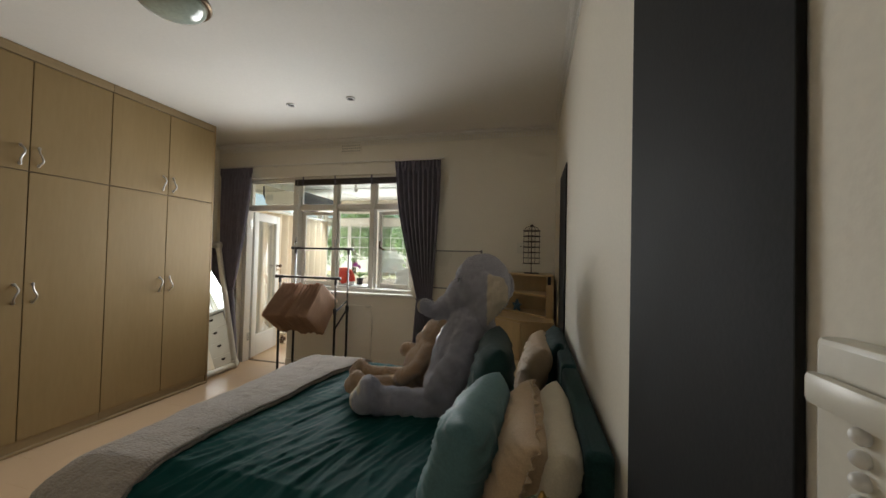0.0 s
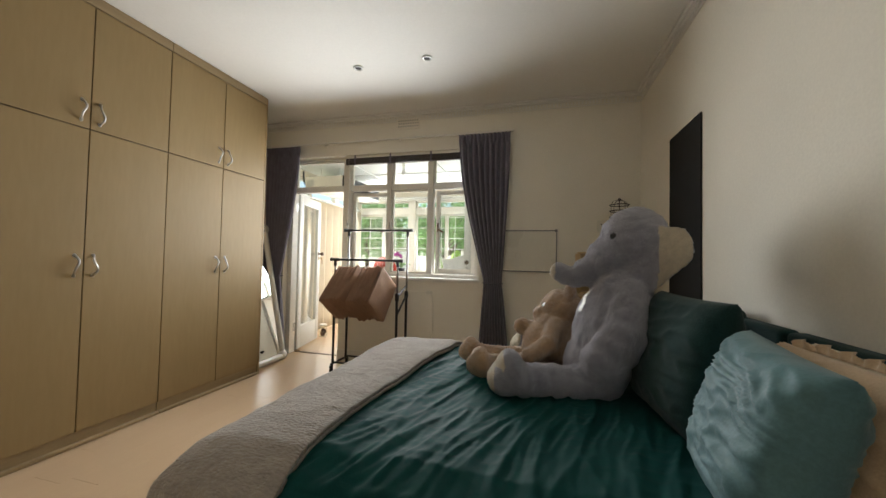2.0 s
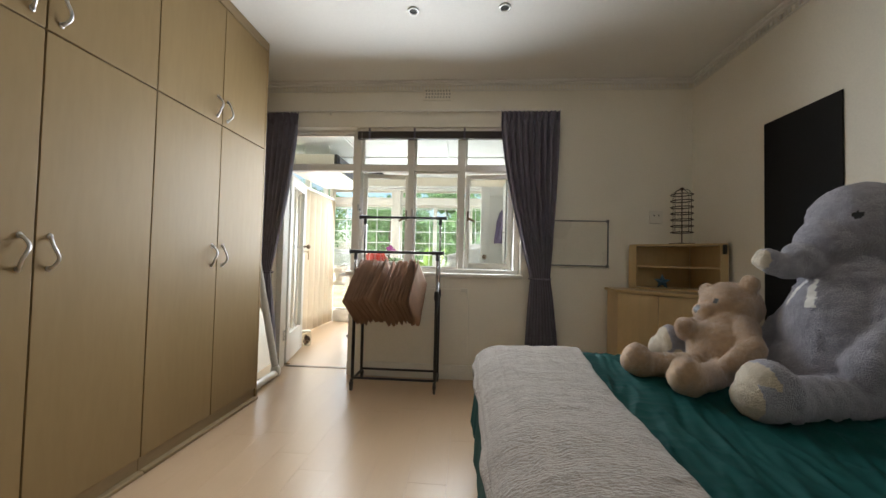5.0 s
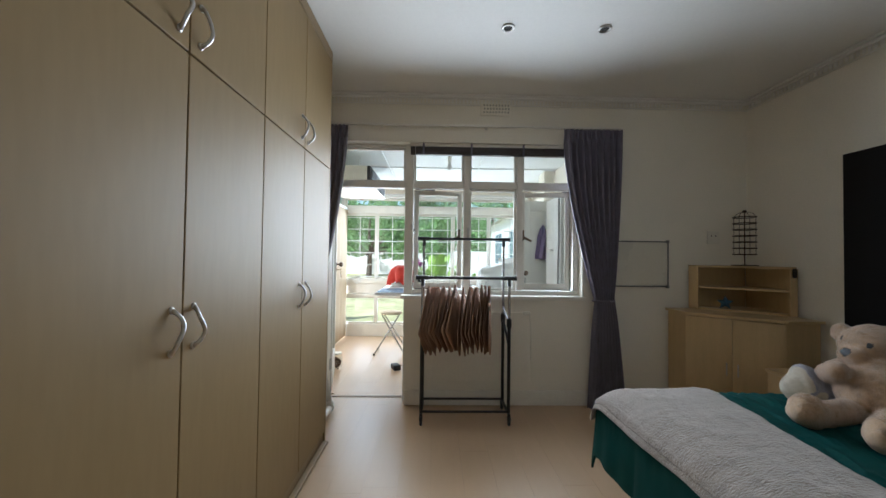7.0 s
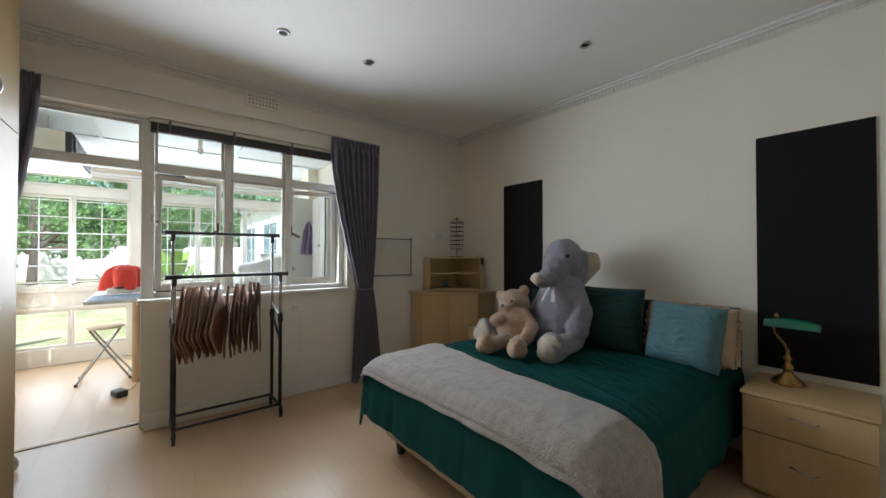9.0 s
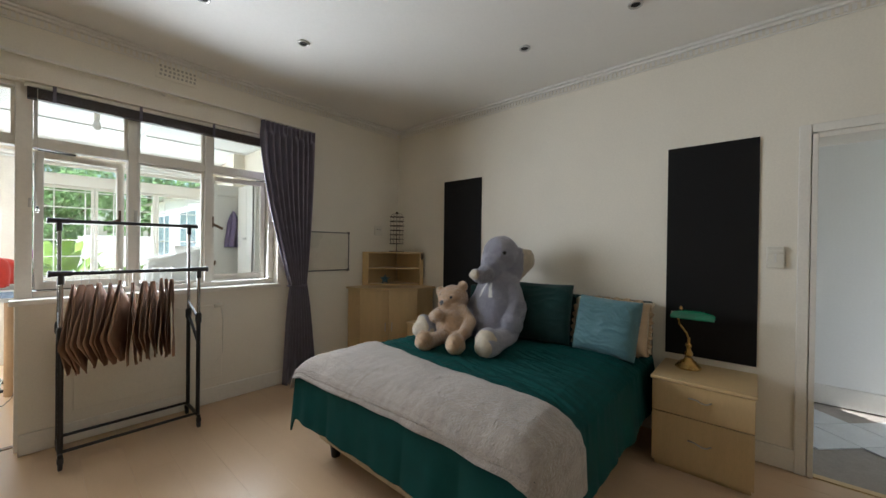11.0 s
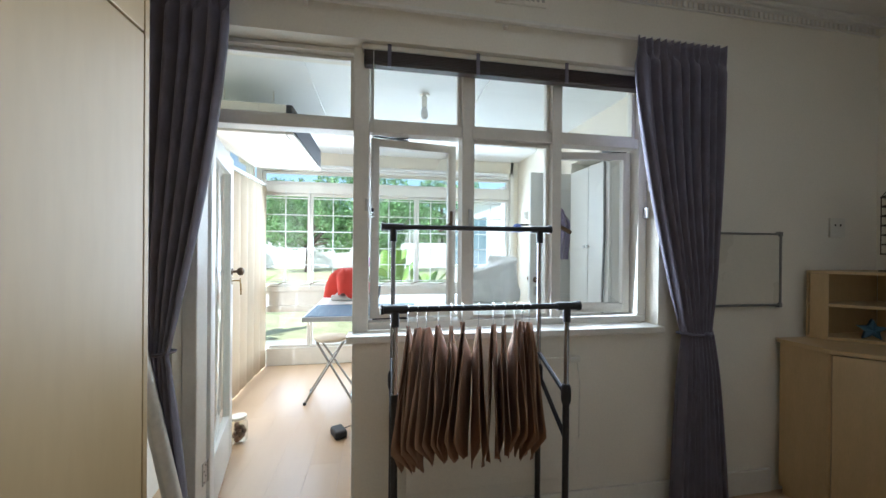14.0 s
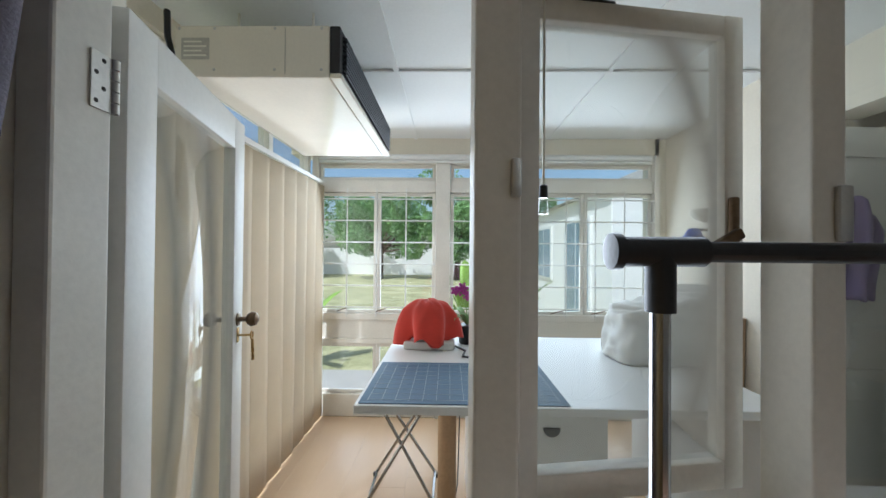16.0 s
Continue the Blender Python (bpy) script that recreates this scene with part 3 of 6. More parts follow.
cord = tube_bm([(-1.645, FY - 0.125, 2.34), (-1.645, FY - 0.125, 1.583)], 0.0018, 6)
part("cord", cord, PLATE, bl)
part("cord_pull", lathe_bm([(0.003, 0.019), (0.006, 0.017), (0.0065, 0.0)], 12, (-1.645, FY - 0.125, 1.566)), BLACK, bl)
part("pull_tip", lathe_bm([(0.0062, 0.0225), (0.007, 0.0), (0.003, -0.001)], 12, (-1.645, FY - 0.125, 1.543)), JARGLASS, bl, "clear plastic tip")

# glazed door, swung out into the sunroom
dr = thing("door_1", (DOOR_L + 0.016, 5.312, 0.01), "white half-glazed door standing open into the sunroom", "door", kind="structure")
DW = 0.70
dm = Matrix.Translation((DOOR_L + 0.016, 5.312, 0)) @ Matrix.Rotation(radians(103), 4, "Z")
z0, z1 = 0.015, 1.975
f = box_bm(0, 0.105, -0.02, 0.02, z0, z1, 0.004)
box_bm(DW - 0.10, DW, -0.02, 0.02, z0, z1, 0.004, bm=f)
box_bm(0.104, DW - 0.099, -0.0195, 0.0195, z0, 0.30, 0.004, bm=f)
box_bm(0.104, DW - 0.099, -0.0195, 0.0195, z1 - 0.115, z1, 0.004, bm=f)
leaf = part("leaf", moved(f, dm), DOORWHITE, dr)
g = part("pane", moved(box_bm(0.10, DW - 0.095, -0.003, 0.003, 0.295, z1 - 0.11), dm), GLASS, leaf)
g.visible_shadow = False
for s in (-1, 1):
    knob = lathe_bm([(0.024, 0.0), (0.024, 0.004), (0.009, 0.008), (0.009, 0.028), (0.022, 0.036), (0.028, 0.048), (0.024, 0.064), (0.010, 0.072)], 20)
    moved(knob, dm @ Matrix.Translation((DW - 0.055, s * 0.021, 1.23)) @ Matrix.Rotation(radians(-90 * s), 4, "X"))
    part("knob", knob, BRONZE, leaf, "round dark bronze door knob")
part("keyhole_plate", moved(box_bm(DW - 0.067, DW - 0.043, -0.024, -0.0205, 1.145, 1.20, 0.002), dm), BRASS, leaf)
key = tube_bm([(DW - 0.055, -0.025, 1.17), (DW - 0.055, -0.065, 1.17)], 0.004, 8)
tube_bm([(DW - 0.055 + 0.014 * math.cos(a), -0.07, 1.17 + 0.014 * math.sin(a)) for a in np.linspace(0, math.tau, 13)[:-1]], 0.003, 6, True, bm=key)
tube_bm([(DW - 0.055, -0.072, 1.155), (DW - 0.052, -0.074, 1.075)], 0.005, 6, bm=key)
part("key", moved(key, dm), BRASS, leaf, "brass key with a second key hanging from it")
JX = DOOR_L + 0.034
for z in (0.26, 1.745):
    h = box_bm(JX, JX + 0.004, 5.240, 5.280, z, z + 0.105, 0.001, 1)
    for k in range(5):
        tube_bm([(JX + 0.004, 5.286, z + 0.021 * k + 0.001), (JX + 0.004, 5.286, z + 0.021 * k + 0.0195)], 0.0075, 10, bm=h)
    hinge = part("hinge", h, STEEL, dr, "worn steel hinge with paint flecks")
    for k in range(4):
        part("screw", ball_bm((JX + 0.004, 5.250 + 0.014 * (k % 2), z + 0.014 + 0.026 * k), (0.0015, 0.0045, 0.0045), u=10, v=6), DARKHOLE, hinge)
single("threshold_strip", box_bm(DOOR_L + 0.046, POST_L - 0.002, 5.285, 5.325, -0.011, 0.006, 0.003), BRONZE, "dark metal threshold strip in the door opening", kind="structure")


# ---- bedroom: wardrobes ----
FRONT, PITCH, WARD_N = -2.22, 0.490, 4.453
SPLIT = 1.955


def bow_handle(x, y, z, parent, up):
    """A wavy steel bow handle on a door that faces east."""
    pts = []
    for k in range(13):
        a = k / 12
        pts.append((x + 0.034 * math.sin(math.pi * a) ** 0.7, y + 0.010 * math.sin(math.tau * a) * up, z + (a - 0.5) * 0.125))
    h = tube_bm(pts, [0.0085 if k in (0, 12) else 0.0062 for k in range(13)], 8)
    for s in (0, -1):
        ball_bm(pts[s], (0.006, 0.011, 0.012), bm=h, u=10, v=6)
    return part("handle", h, STEEL, parent, "curved brushed steel bow handle", smooth=180)


for k in range(4):
    n_, s_ = WARD_N - 2 * PITCH * k, WARD_N - 2 * PITCH * (k + 1)
    w = thing("wardrobe", ((FRONT + WEST) / 2, (n_ + s_) / 2, 0), "tall built-in wardrobe in pale maple laminate, doors shut", "wardrobe", "built-in wardrobes")
    body = box_bm(WEST + 0.004, FRONT - 0.021, s_ + 0.001, n_ - 0.001, 0.085, CEILING - 0.075, 0.002, 1)
    part("body", body, GAPSHADE, w)
    if k == 0:
        part("side_panel", box_bm(WEST + 0.004, FRONT - 0.001, n_ + 0.001, n_ + 0.022, 0.002, CEILING - 0.004, 0.003), MAPLE, w)
    part("plinth", box_bm(WEST + 0.004, FRONT - 0.012, s_ + 0.001, n_ - 0.001, 0.002, 0.083, 0.002, 1), MAPLE_TRIM, w)
    part("fascia", box_bm(FRONT - 0.05, FRONT + 0.006, s_ + 0.001, n_ - (0.001 if k else -0.006), CEILING - 0.072, CEILING - 0.003, 0.004), MAPLE_TRIM, w)
    q = box_bm(FRONT - 0.011, FRONT + 0.026, s_ + 0.001, n_ - 0.001, 0.001, 0.022, 0.007)
    part("floor_trim", q, MAPLE_TRIM, w)
    for j in range(2):
        a, b = s_ + j * PITCH + 0.003, s_ + (j + 1) * PITCH - 0.003
        for z0, z1 in ((0.085, SPLIT - 0.0035), (SPLIT + 0.0035, CEILING - 0.078)):
            d = part("door", box_bm(FRONT - 0.019, FRONT, a, b, z0, z1, 0.0025), MAPLE, w)
            hy = b - 0.045 if j == 0 else a + 0.045
            bow_handle(FRONT + 0.002, hy, 1.105 if z0 < 1 else 2.065, d, 1 if j else -1)

# ---- bed ----
BX0, BX1, BY0, BY1, BTOP = -0.46, 1.33, 2.27, 3.80, 0.60
bed = thing("bed", ((BX0 + BX1) / 2, (BY0 + BY1) / 2, 0), "double divan bed with cream base on short dark legs", "bed")
part("base", box_bm(BX0 + 0.03, BX1 - 0.02, BY0 + 0.03, BY1 - 0.03, 0.09, 0.34, 0.02, 3), DIVAN, bed, "cream cloth divan base")
part("mattress", box_bm(BX0 + 0.02, BX1 - 0.01, BY0 + 0.02, BY1 - 0.02, 0.342, 0.565, 0.04, 4), DIVAN, bed)
for x in (BX0 + 0.09, BX1 - 0.1):
    for y in (BY0 + 0.12, BY1 - 0.14):
        part("leg", lathe_bm([(0.026, 0.0), (0.03, 0.01), (0.038, 0.088)], 16, (x, y, 0.001)), BLACK, bed)
for y0, y1 in ((2.215, 2.935), (2.965, 3.88)):
    hb = box_bm(1.335, 1.405, y0, y1, 0.30, 0.965, 0.018, 3)
    part("headboard", hb, HEADBOARD, bed, "dark teal upholstered headboard half")


def over_edge(s, flare):
    """Cross-section of a cloth over an edge: s is the length past the edge; gives the outward and the downward way."""
    r = 0.05
    if s <= 0:
        return 0.0, 0.0
    q = min(s / (r * math.pi / 2), 1.0)
    out, down = r * math.sin(q * math.pi / 2), r * (1 - math.cos(q * math.pi / 2))
    rest = max(0.0, s - r * math.pi / 2)
    return out + flare * rest, down + rest


def duvet_at(u, v, lift=0.0, seed=0.0, x0=None, x1=None, drop_w=0.38, drop_s=0.37, drop_n=0.34):
    """A cloth over the mattress: u runs from the foot to the head, v from the south side to the north side."""
    a, b = BX0 if x0 is None else x0, BX1 - 0.02 if x1 is None else x1
    span_y = BY1 - BY0
    sy = -drop_s + v * (span_y + drop_s + drop_n)
    sx = (-drop_w + u * (b - BX0 + drop_w)) if x0 is None else (a - BX0) + u * (b - a)
    ox, dx = over_edge(-sx, 0.06)
    oy = dy = 0.0
    y = BY0 + sy
    if sy < 0:
        oy, dy = over_edge(-sy, 0.10)
        y = BY0 - oy
    elif sy > span_y:
        oy, dy = over_edge(sy - span_y, 0.12)
        y = BY1 + oy
    x = BX0 - ox if sx < 0 else BX0 + sx
    side_fold = 0.0
    hang_y, hang_x = max(0.0, dy - 0.03), max(0.0, dx - 0.03)
    if hang_y > 0:
        w_ = 0.055 * hang_y / 0.3
        side_fold = w_ * (noise.noise(Vector((x * 2.6 + seed, 3.1, 0))) + 0.2 * noise.noise(Vector((x * 9, 7.7, 0))))
        y += (-1 if sy < 0 else 1) * (0.02 + abs(side_fold))
    if hang_x > 0:
        w_ = 0.05 * hang_x / 0.3
        x -= 0.015 + abs(w_ * (noise.noise(Vector((y * 2.6, 5.3 + seed, 0))) + 0.2 * noise.noise(Vector((y * 9, 1.7, 0)))))
    z = BTOP - max(dx, dy) - 0.35 * min(dx, dy)
    # long thin creases that run on over the edges and fade down the sides
    bend = 0.35 * noise.noise(Vector((x * 1.7, y * 1.7, 2.0 + seed)))
    across, along = x * 0.95 - y * 0.30 + 0.22 * bend, x * 0.30 + y * 0.95
    ridge = (1 - abs(noise.noise(Vector((across * 12.0, along * 2.4, 4.0 + seed))))) ** 3
    ridge2 = (1 - abs(noise.noise(Vector((across * 27.0, along * 4.5, 9.0 + seed))))) ** 3
    ridge3 = (1 - abs(noise.noise(Vector((x * 8.0 + 3, y * 19.0, 6.0 + seed))))) ** 4
    patch = 0.5 + 0.85 * max(0.0, 0.45 + noise.noise(Vector((x * 2.4, y * 2.4, 14.0 + seed))))
    crease = patch * (0.013 * ridge + 0.0075 * ridge2 + 0.003 * ridge3)
    if dx == 0 and dy == 0:
        puff = max(0.0, min(1.0, sx / 0.10)) * max(0.0, min(1.0, sy / 0.10)) * max(0.0, min(1.0, (span_y - sy) / 0.10))
        z += 0.012 * noise.noise(Vector((x * 2.2, y * 2.2, seed))) * puff + crease - 0.004 + 0.02 * puff
    else:
        z += (crease - 0.004) * max(0.0, 1 - max(dx, dy) / 0.05)
        fade = min(1.0, max(dx, dy) / 0.05) * math.exp(-9.0 * max(dx, dy))
        if dy > 0:
            y += (-1 if sy < 0 else 1) * crease * fade
        if dx > 0:
            x -= crease * fade
    return Vector((x, y, max(0.13, z + lift)))


single("duvet", sheet_bm(lambda u, v: duvet_at(u, v), 300, 280, 0.012), DUVET,
               "dark green cotton duvet cover with creases, hanging over the bed's sides", "bedding", smooth=180)


def throw_at(u, v):
    """The fleece throw lies across the foot end, folded double, and hangs over the foot a little."""
    span = BY1 - BY0
    y_s = -0.28 + v * (span + 0.28 + 0.19)
    left = -0.065 - 0.07 * (1 - v) + 0.03 * math.sin(v * 5.0) + 0.25 * max(0, 0.22 - v)
    right = 0.475 + 0.018 * math.sin(v * 7 + 1) - 0.19 * (1 - v) + 0.04 * noise.noise(Vector((v * 3, 2, 2)))
    sx = left + u * (right - left)
    du, dv = (sx + 0.38) / (BX1 - 0.02 - BX0 + 0.38), (y_s + 0.37) / (span + 0.71)
    p = Vector((0, 0, 0))          # the thick fleece bridges the creases under it
    for a in (-0.03, 0, 0.03):
        for b in (-0.025, 0, 0.025):
            p += duvet_at(du + a, dv + b) / 9
    lift = 0.022 + 0.006 * noise.noise(Vector((p.x * 6, p.y * 6, 3))) + 0.0025 * noise.noise(Vector((p.x * 18, p.y * 40, 8)))
    lift += 0.006 * (1 - abs(noise.noise(Vector((p.x * 3.2, p.y * 6.5, 12))))) ** 3
    edge = min(u, 1 - u, v * 4, (1 - v) * 4)
    lift *= 0.75 + min(0.25, edge * 3)
    n = Vector((0, 0, 1))
    if y_s < 0:
        n = Vector((0, -0.8, 0.6))
    elif y_s > span:
        n = Vector((0, 0.8, 0.6))
    if sx < 0:
        n = (n + Vector((-1, 0, 0))).normalized()
    return p + n * (lift + 0.014)


def throw_under(u, v):
    """The lower layer of the folded fleece, a little wider than the upper one."""
    p = throw_at(min(1.0, max(0.0, u)), 0.008 + 0.984 * v)
    edge = (1 - min(1.0, u / 0.06)) * 0.020
    return p + Vector((-edge * (0.6 + 0.8 * noise.noise(Vector((v * 9, 1, 1)))), 0, -0.020 - 0.3 * edge))


fleece = sheet_bm(throw_at, 90, 190, 0.016)
join(fleece, sheet_bm(throw_under, 60, 150, 0.010))
single("throw_blanket", fleece, THROW, "thick grey fleece throw folded across the bed's foot end", "blanket", smooth=180)


def pillow_bm(w, h, d, seed, crease=0.012, nu=60, corner=0.06, pleats=0.0):
    """A stuffed cushion in the xz plane, centred, with pinched corners and creases."""
    own = bmesh.new()
    for s in (-1, 1):
        rows = []
        for i in range(nu + 1):
            row = []
            for j in range(nu + 1):
                a, b = 2 * i / nu - 1, 2 * j / nu - 1
                fa, fb = max(0, 1 - a ** 4), max(0, 1 - b ** 4)
                full = (fa * fb) ** 0.45
                pin = corner * (abs(a * b)) ** 3
                x, z = a * w / 2 * (1 - 0.05 * (1 - b * b) * abs(a)) , b * h / 2 * (1 - 0.05 * (1 - a * a) * abs(b))
                c = crease * ((1 - abs(noise.noise(Vector((a * 1.6 + b * 2.2 + seed, b * 4.0 - a, seed))))) ** 4 + 0.22 * (1 - abs(noise.noise(Vector((a * 2.5 + seed, b * 9.0 - a * 2.0, seed + 3))))) ** 4) * full
                if pleats:
                    warp = 0.25 * noise.noise(Vector((a * 1.5, b * 1.5, seed)))
                    c += pleats * full * ((1 - abs(noise.noise(Vector((a * 1.1 + seed, b * 5.5 + a * 0.8 + warp * 6, 1.0))))) ** 4 + 0.5 * (1 - abs(noise.noise(Vector((a * 2.0, b * 11 + a * 2 + warp * 9, 7.0))))) ** 3)
                y = s * (d / 2 * full + c + 0.006 * noise.noise(Vector((a * 3 + seed, b * 3, s)))*full)
                row.append(own.verts.new((x * (1 - pin * 0.3), y, z * (1 - pin * 0.3))))
            rows.append(row)
        for i in range(nu):
            for j in range(nu):
                q = (rows[i][j], rows[i + 1][j], rows[i + 1][j + 1], rows[i][j + 1])
                own.faces.new(q if s < 0 else tuple(reversed(q)))
    bmesh.ops.remove_doubles(own, verts=own.verts[:], dist=0.0012)
    return own


def frill_bm(w, h):
    """A gathered scalloped border round a pillow."""
    def at(u, v):
        a = u * math.tau
        ca, sa = math.cos(a), math.sin(a)
        sq = (abs(ca) ** 6 + abs(sa) ** 6) ** (-1 / 6)
        out = 0.030 * v * (0.72 + 0.28 * math.cos(a * 26))
        x, z = ca * sq * w * 0.485, sa * sq * h * 0.485
        return Vector((x + ca * sq * out, 0.010 * v * math.sin(a * 52 + 1.0), z + sa * sq * out))
    return sheet_bm(at, 312, 4, 0.002)


def cushion(name, at, w, h, d, lean, yaw, material, label, seed, roll=0.0, crease=0.012, pleats=0.0, frill=False):
    """A cushion leaning back; yaw 0 faces west."""
    bm = pillow_bm(w, h, d, seed, crease, pleats=pleats)
    if frill:
        join(bm, frill_bm(w, h))
    moved(bm, pose(*at, 0, 0, -90 + yaw) @ pose(0, 0, 0, -lean, 0, 0) @ pose(0, 0, h / 2, 0, roll, 0))
    return single(name, bm, material, label, "cushion", smooth=180)


cushion("large_cushion", (0.965, 2.945, 0.612), 0.53, 0.475, 0.17, 12, 6, PILLOW_DARK, "large dark green velvet cushion propped behind the toy elephant", 1.0, crease=0.01)
cushion("teal_cushion", (0.955, 2.44, 0.61), 0.44, 0.41, 0.16, 16, -6, PILLOW_TEAL, "pale teal satin cushion with long soft creases", 2.0, 2, 0.006, 0.013)
cushion("sand_pillow", (1.10, 2.45, 0.61), 0.52, 0.38, 0.15, 18, 2, PILLOW_SAND, "sand-coloured cotton pillow with a gathered frill behind the teal cushion", 3.0, frill=True)
cushion("cream_pillow", (1.21, 2.46, 0.61), 0.56, 0.37, 0.13, 14, 0, PILLOW_CREAM, "cream cotton pillow against the headboard", 4.0)
cushion("sand_pillow", (1.17, 3.45, 0.61), 0.52, 0.38, 0.15, 16, 0, PILLOW_SAND, "sand-coloured cotton pillow beside the toy elephant", 5.0)
cushion("green_pillow", (1.27, 3.50, 0.61), 0.55, 0.40, 0.12, 12, 0, PILLOW_DARK, "dark green pillow against the headboard", 6.0)


# ---- soft toys ----
def plush(name, blobs, voxel, label, materials, paint, fur, category="soft toy"):
    """Overlapping rounded bodies melted into one skin, with a fuzzy relief; paint(point, normal) picks the material of a face."""
    own = bmesh.new()
    for centre, radii, turn in blobs:
        ball_bm(centre, radii, turn, 24, 16, bm=own)
    me = bpy.data.meshes.new(name)
    own.to_mesh(me)
    own.free()
    raw = new(name + "_raw", me)
    re = raw.modifiers.new("skin", "REMESH")
    re.mode, re.voxel_size = "VOXEL", voxel
    sm = raw.modifiers.new("soft", "SMOOTH")
    sm.factor, sm.iterations = 0.5, 5
    deps = bpy.context.evaluated_depsgraph_get()
    skin = bpy.data.meshes.new_from_object(raw.evaluated_get(deps))
    bpy.data.objects.remove(raw)
    own = bmesh.new()
    own.from_mesh(skin)
    own.normal_update()
    for v in own.verts:
        p = v.co
        v.co = p + v.normal * (fur * (noise.noise(p * 26) + 0.7 * noise.noise(p * 70) + 0.45 * noise.noise(p * 130)) + fur * 1.6 * noise.noise(p * 9))
    for f in own.faces:
        f.material_index = paint(f.calc_center_median(), f.normal)
    skin.materials.clear()
    for m in materials:
        skin.materials.append(m)
    skin.clear_geometry()
    own.to_mesh(skin)
    own.free()
    skin.shade_smooth()
    return tagged(new(name, skin), label, category)


def near(p, q, r):
    return (p - Vector(q)).length < r


# toy elephant: seated, facing west, with a soft blue-grey coat
EX, EY, EZ = 0.835, 3.24, 0.602
eb = [((EX - 0.025, EY, EZ + 0.24), (0.15, 0.175, 0.255), (0, 4, 0)),
      ((EX - 0.06, EY, EZ + 0.12), (0.15, 0.182, 0.15), (0, 0, 0)),
      ((EX + 0.045, EY + 0.01, EZ + 0.45), (0.13, 0.15, 0.13), (0, 0, 0)),
      ((EX + 0.10, EY + 0.02, EZ + 0.68), (0.155, 0.155, 0.172), (0, 0, 0)),
      ((EX - 0.005, EY + 0.025, EZ + 0.605), (0.11, 0.105, 0.115), (0, 25, 0)),
      ((EX - 0.095, EY + 0.03, EZ + 0.545), (0.078, 0.072, 0.072), (0, 0, 0)),
      ((EX - 0.155, EY + 0.035, EZ + 0.518), (0.062, 0.058, 0.052), (0, 0, 0)),
      ((EX - 0.205, EY + 0.035, EZ + 0.525), (0.05, 0.05, 0.048), (0, 0, 0)),
      ((EX - 0.235, EY + 0.035, EZ + 0.54), (0.044, 0.048, 0.048), (0, 0, 0))]
for s, (fx, fy) in ((-1, (0.375, 3.01)), (1, (0.43, 3.67))):
    hip = Vector((EX - 0.06, EY + s * 0.15, EZ + 0.075))
    foot = Vector((fx, fy, EZ + 0.105))
    for k in range(7):
        a = k / 6
        p = hip.lerp(foot, a)
        p.z = EZ + 0.075 - 0.005 * math.sin(a * 3.1)
        eb.append((p, (0.085, 0.088 - 0.012 * math.sin(a * 3.1), 0.078), (0, 0, 0)))
    eb.append((foot + Vector((0.02, 0, 0.0)), (0.064, 0.098, 0.097), (0, -10, -s * 22)))
    shoulder, elbow, hand = Vector((EX + 0.055, EY + s * 0.12, EZ + 0.43)), Vector((EX + 0.02, EY + s * 0.185, EZ + 0.28)), Vector((EX - 0.06, EY + s * 0.19, EZ + 0.17))
    for k in range(6):
        a = k / 5
        p = shoulder.lerp(elbow, min(1, a * 1.6)) if a < 0.62 else elbow.lerp(hand, (a - 0.62) / 0.38)
        eb.append((p, (0.074 + 0.026 * a, 0.062 + 0.020 * a, 0.09), (0, 0, 0)))
for s in (-1, 1):      # ears: broad flaps that stand off the head to the back
    for k in range(6):
        a = k / 5
        eb.append(((EX + 0.095 + 0.115 * a, EY + 0.02 + s * (0.125 + 0.075 * a), EZ + 0.59 + 0.065 * a), (0.06, 0.02, 0.175 - 0.085 * a), (0, 0, s * 26)))
FEET = [Vector((0.375, 3.01, EZ + 0.105)), Vector((0.43, 3.67, EZ + 0.105))]


def el_paint(p, n):
    for f in FEET:
        if (p - f).length < 0.125 and n.x < -0.55:
            return 1
    if p.z > EZ + 0.45 and p.x > EX + 0.15 and abs(p.y - EY - 0.02) > 0.155 and n.x < 0.35 and abs(n.y) > 0.35 and n.y * (p.y - EY) > 0:
        return 1
    if near(p, (EX - 0.268, EY + 0.035, EZ + 0.55), 0.052) and n.x < -0.45:
        return 1
    for s in (-1, 1):
        if near(p, (EX - 0.012, EY + 0.022 + s * 0.105, EZ + 0.71), 0.0145):
            return 2
    drop = EZ + 0.47 - p.z
    if p.x < EX - 0.06 and 0.005 < drop < 0.11 and abs(abs(p.y - EY - 0.01) - 0.018 - 0.32 * drop) < 0.009 + 0.06 * drop:
        return 3
    return 0


plush("toy_elephant", eb, 0.0085, "large blue-grey plush elephant sitting on the bed, cream ears and soles",
      [EL_GREY, EL_CREAM, BLACK, BAGWHITE], el_paint, 0.0048)

# toy bear: smaller, tan, leaning back beside the elephant's far leg with its head tipped to the north
HEAD = Vector((0.635, 3.525, 0.925))
tb = [((0.56, 3.455, 0.735), (0.14, 0.145, 0.14), (0, -12, 25)),
      ((0.595, 3.475, 0.825), (0.105, 0.115, 0.10), (0, 0, 25)),
      (HEAD, (0.122, 0.126, 0.112), (0, 0, 20)),
      (HEAD + Vector((-0.095, -0.005, -0.033)), (0.066, 0.064, 0.054), (0, 0, 0)),
      (HEAD + Vector((0.035, -0.07, 0.105)), (0.03, 0.044, 0.046), (0, 0, 0)),
      (HEAD + Vector((-0.03, 0.118, 0.055)), (0.03, 0.044, 0.046), (0, 0, 0))]
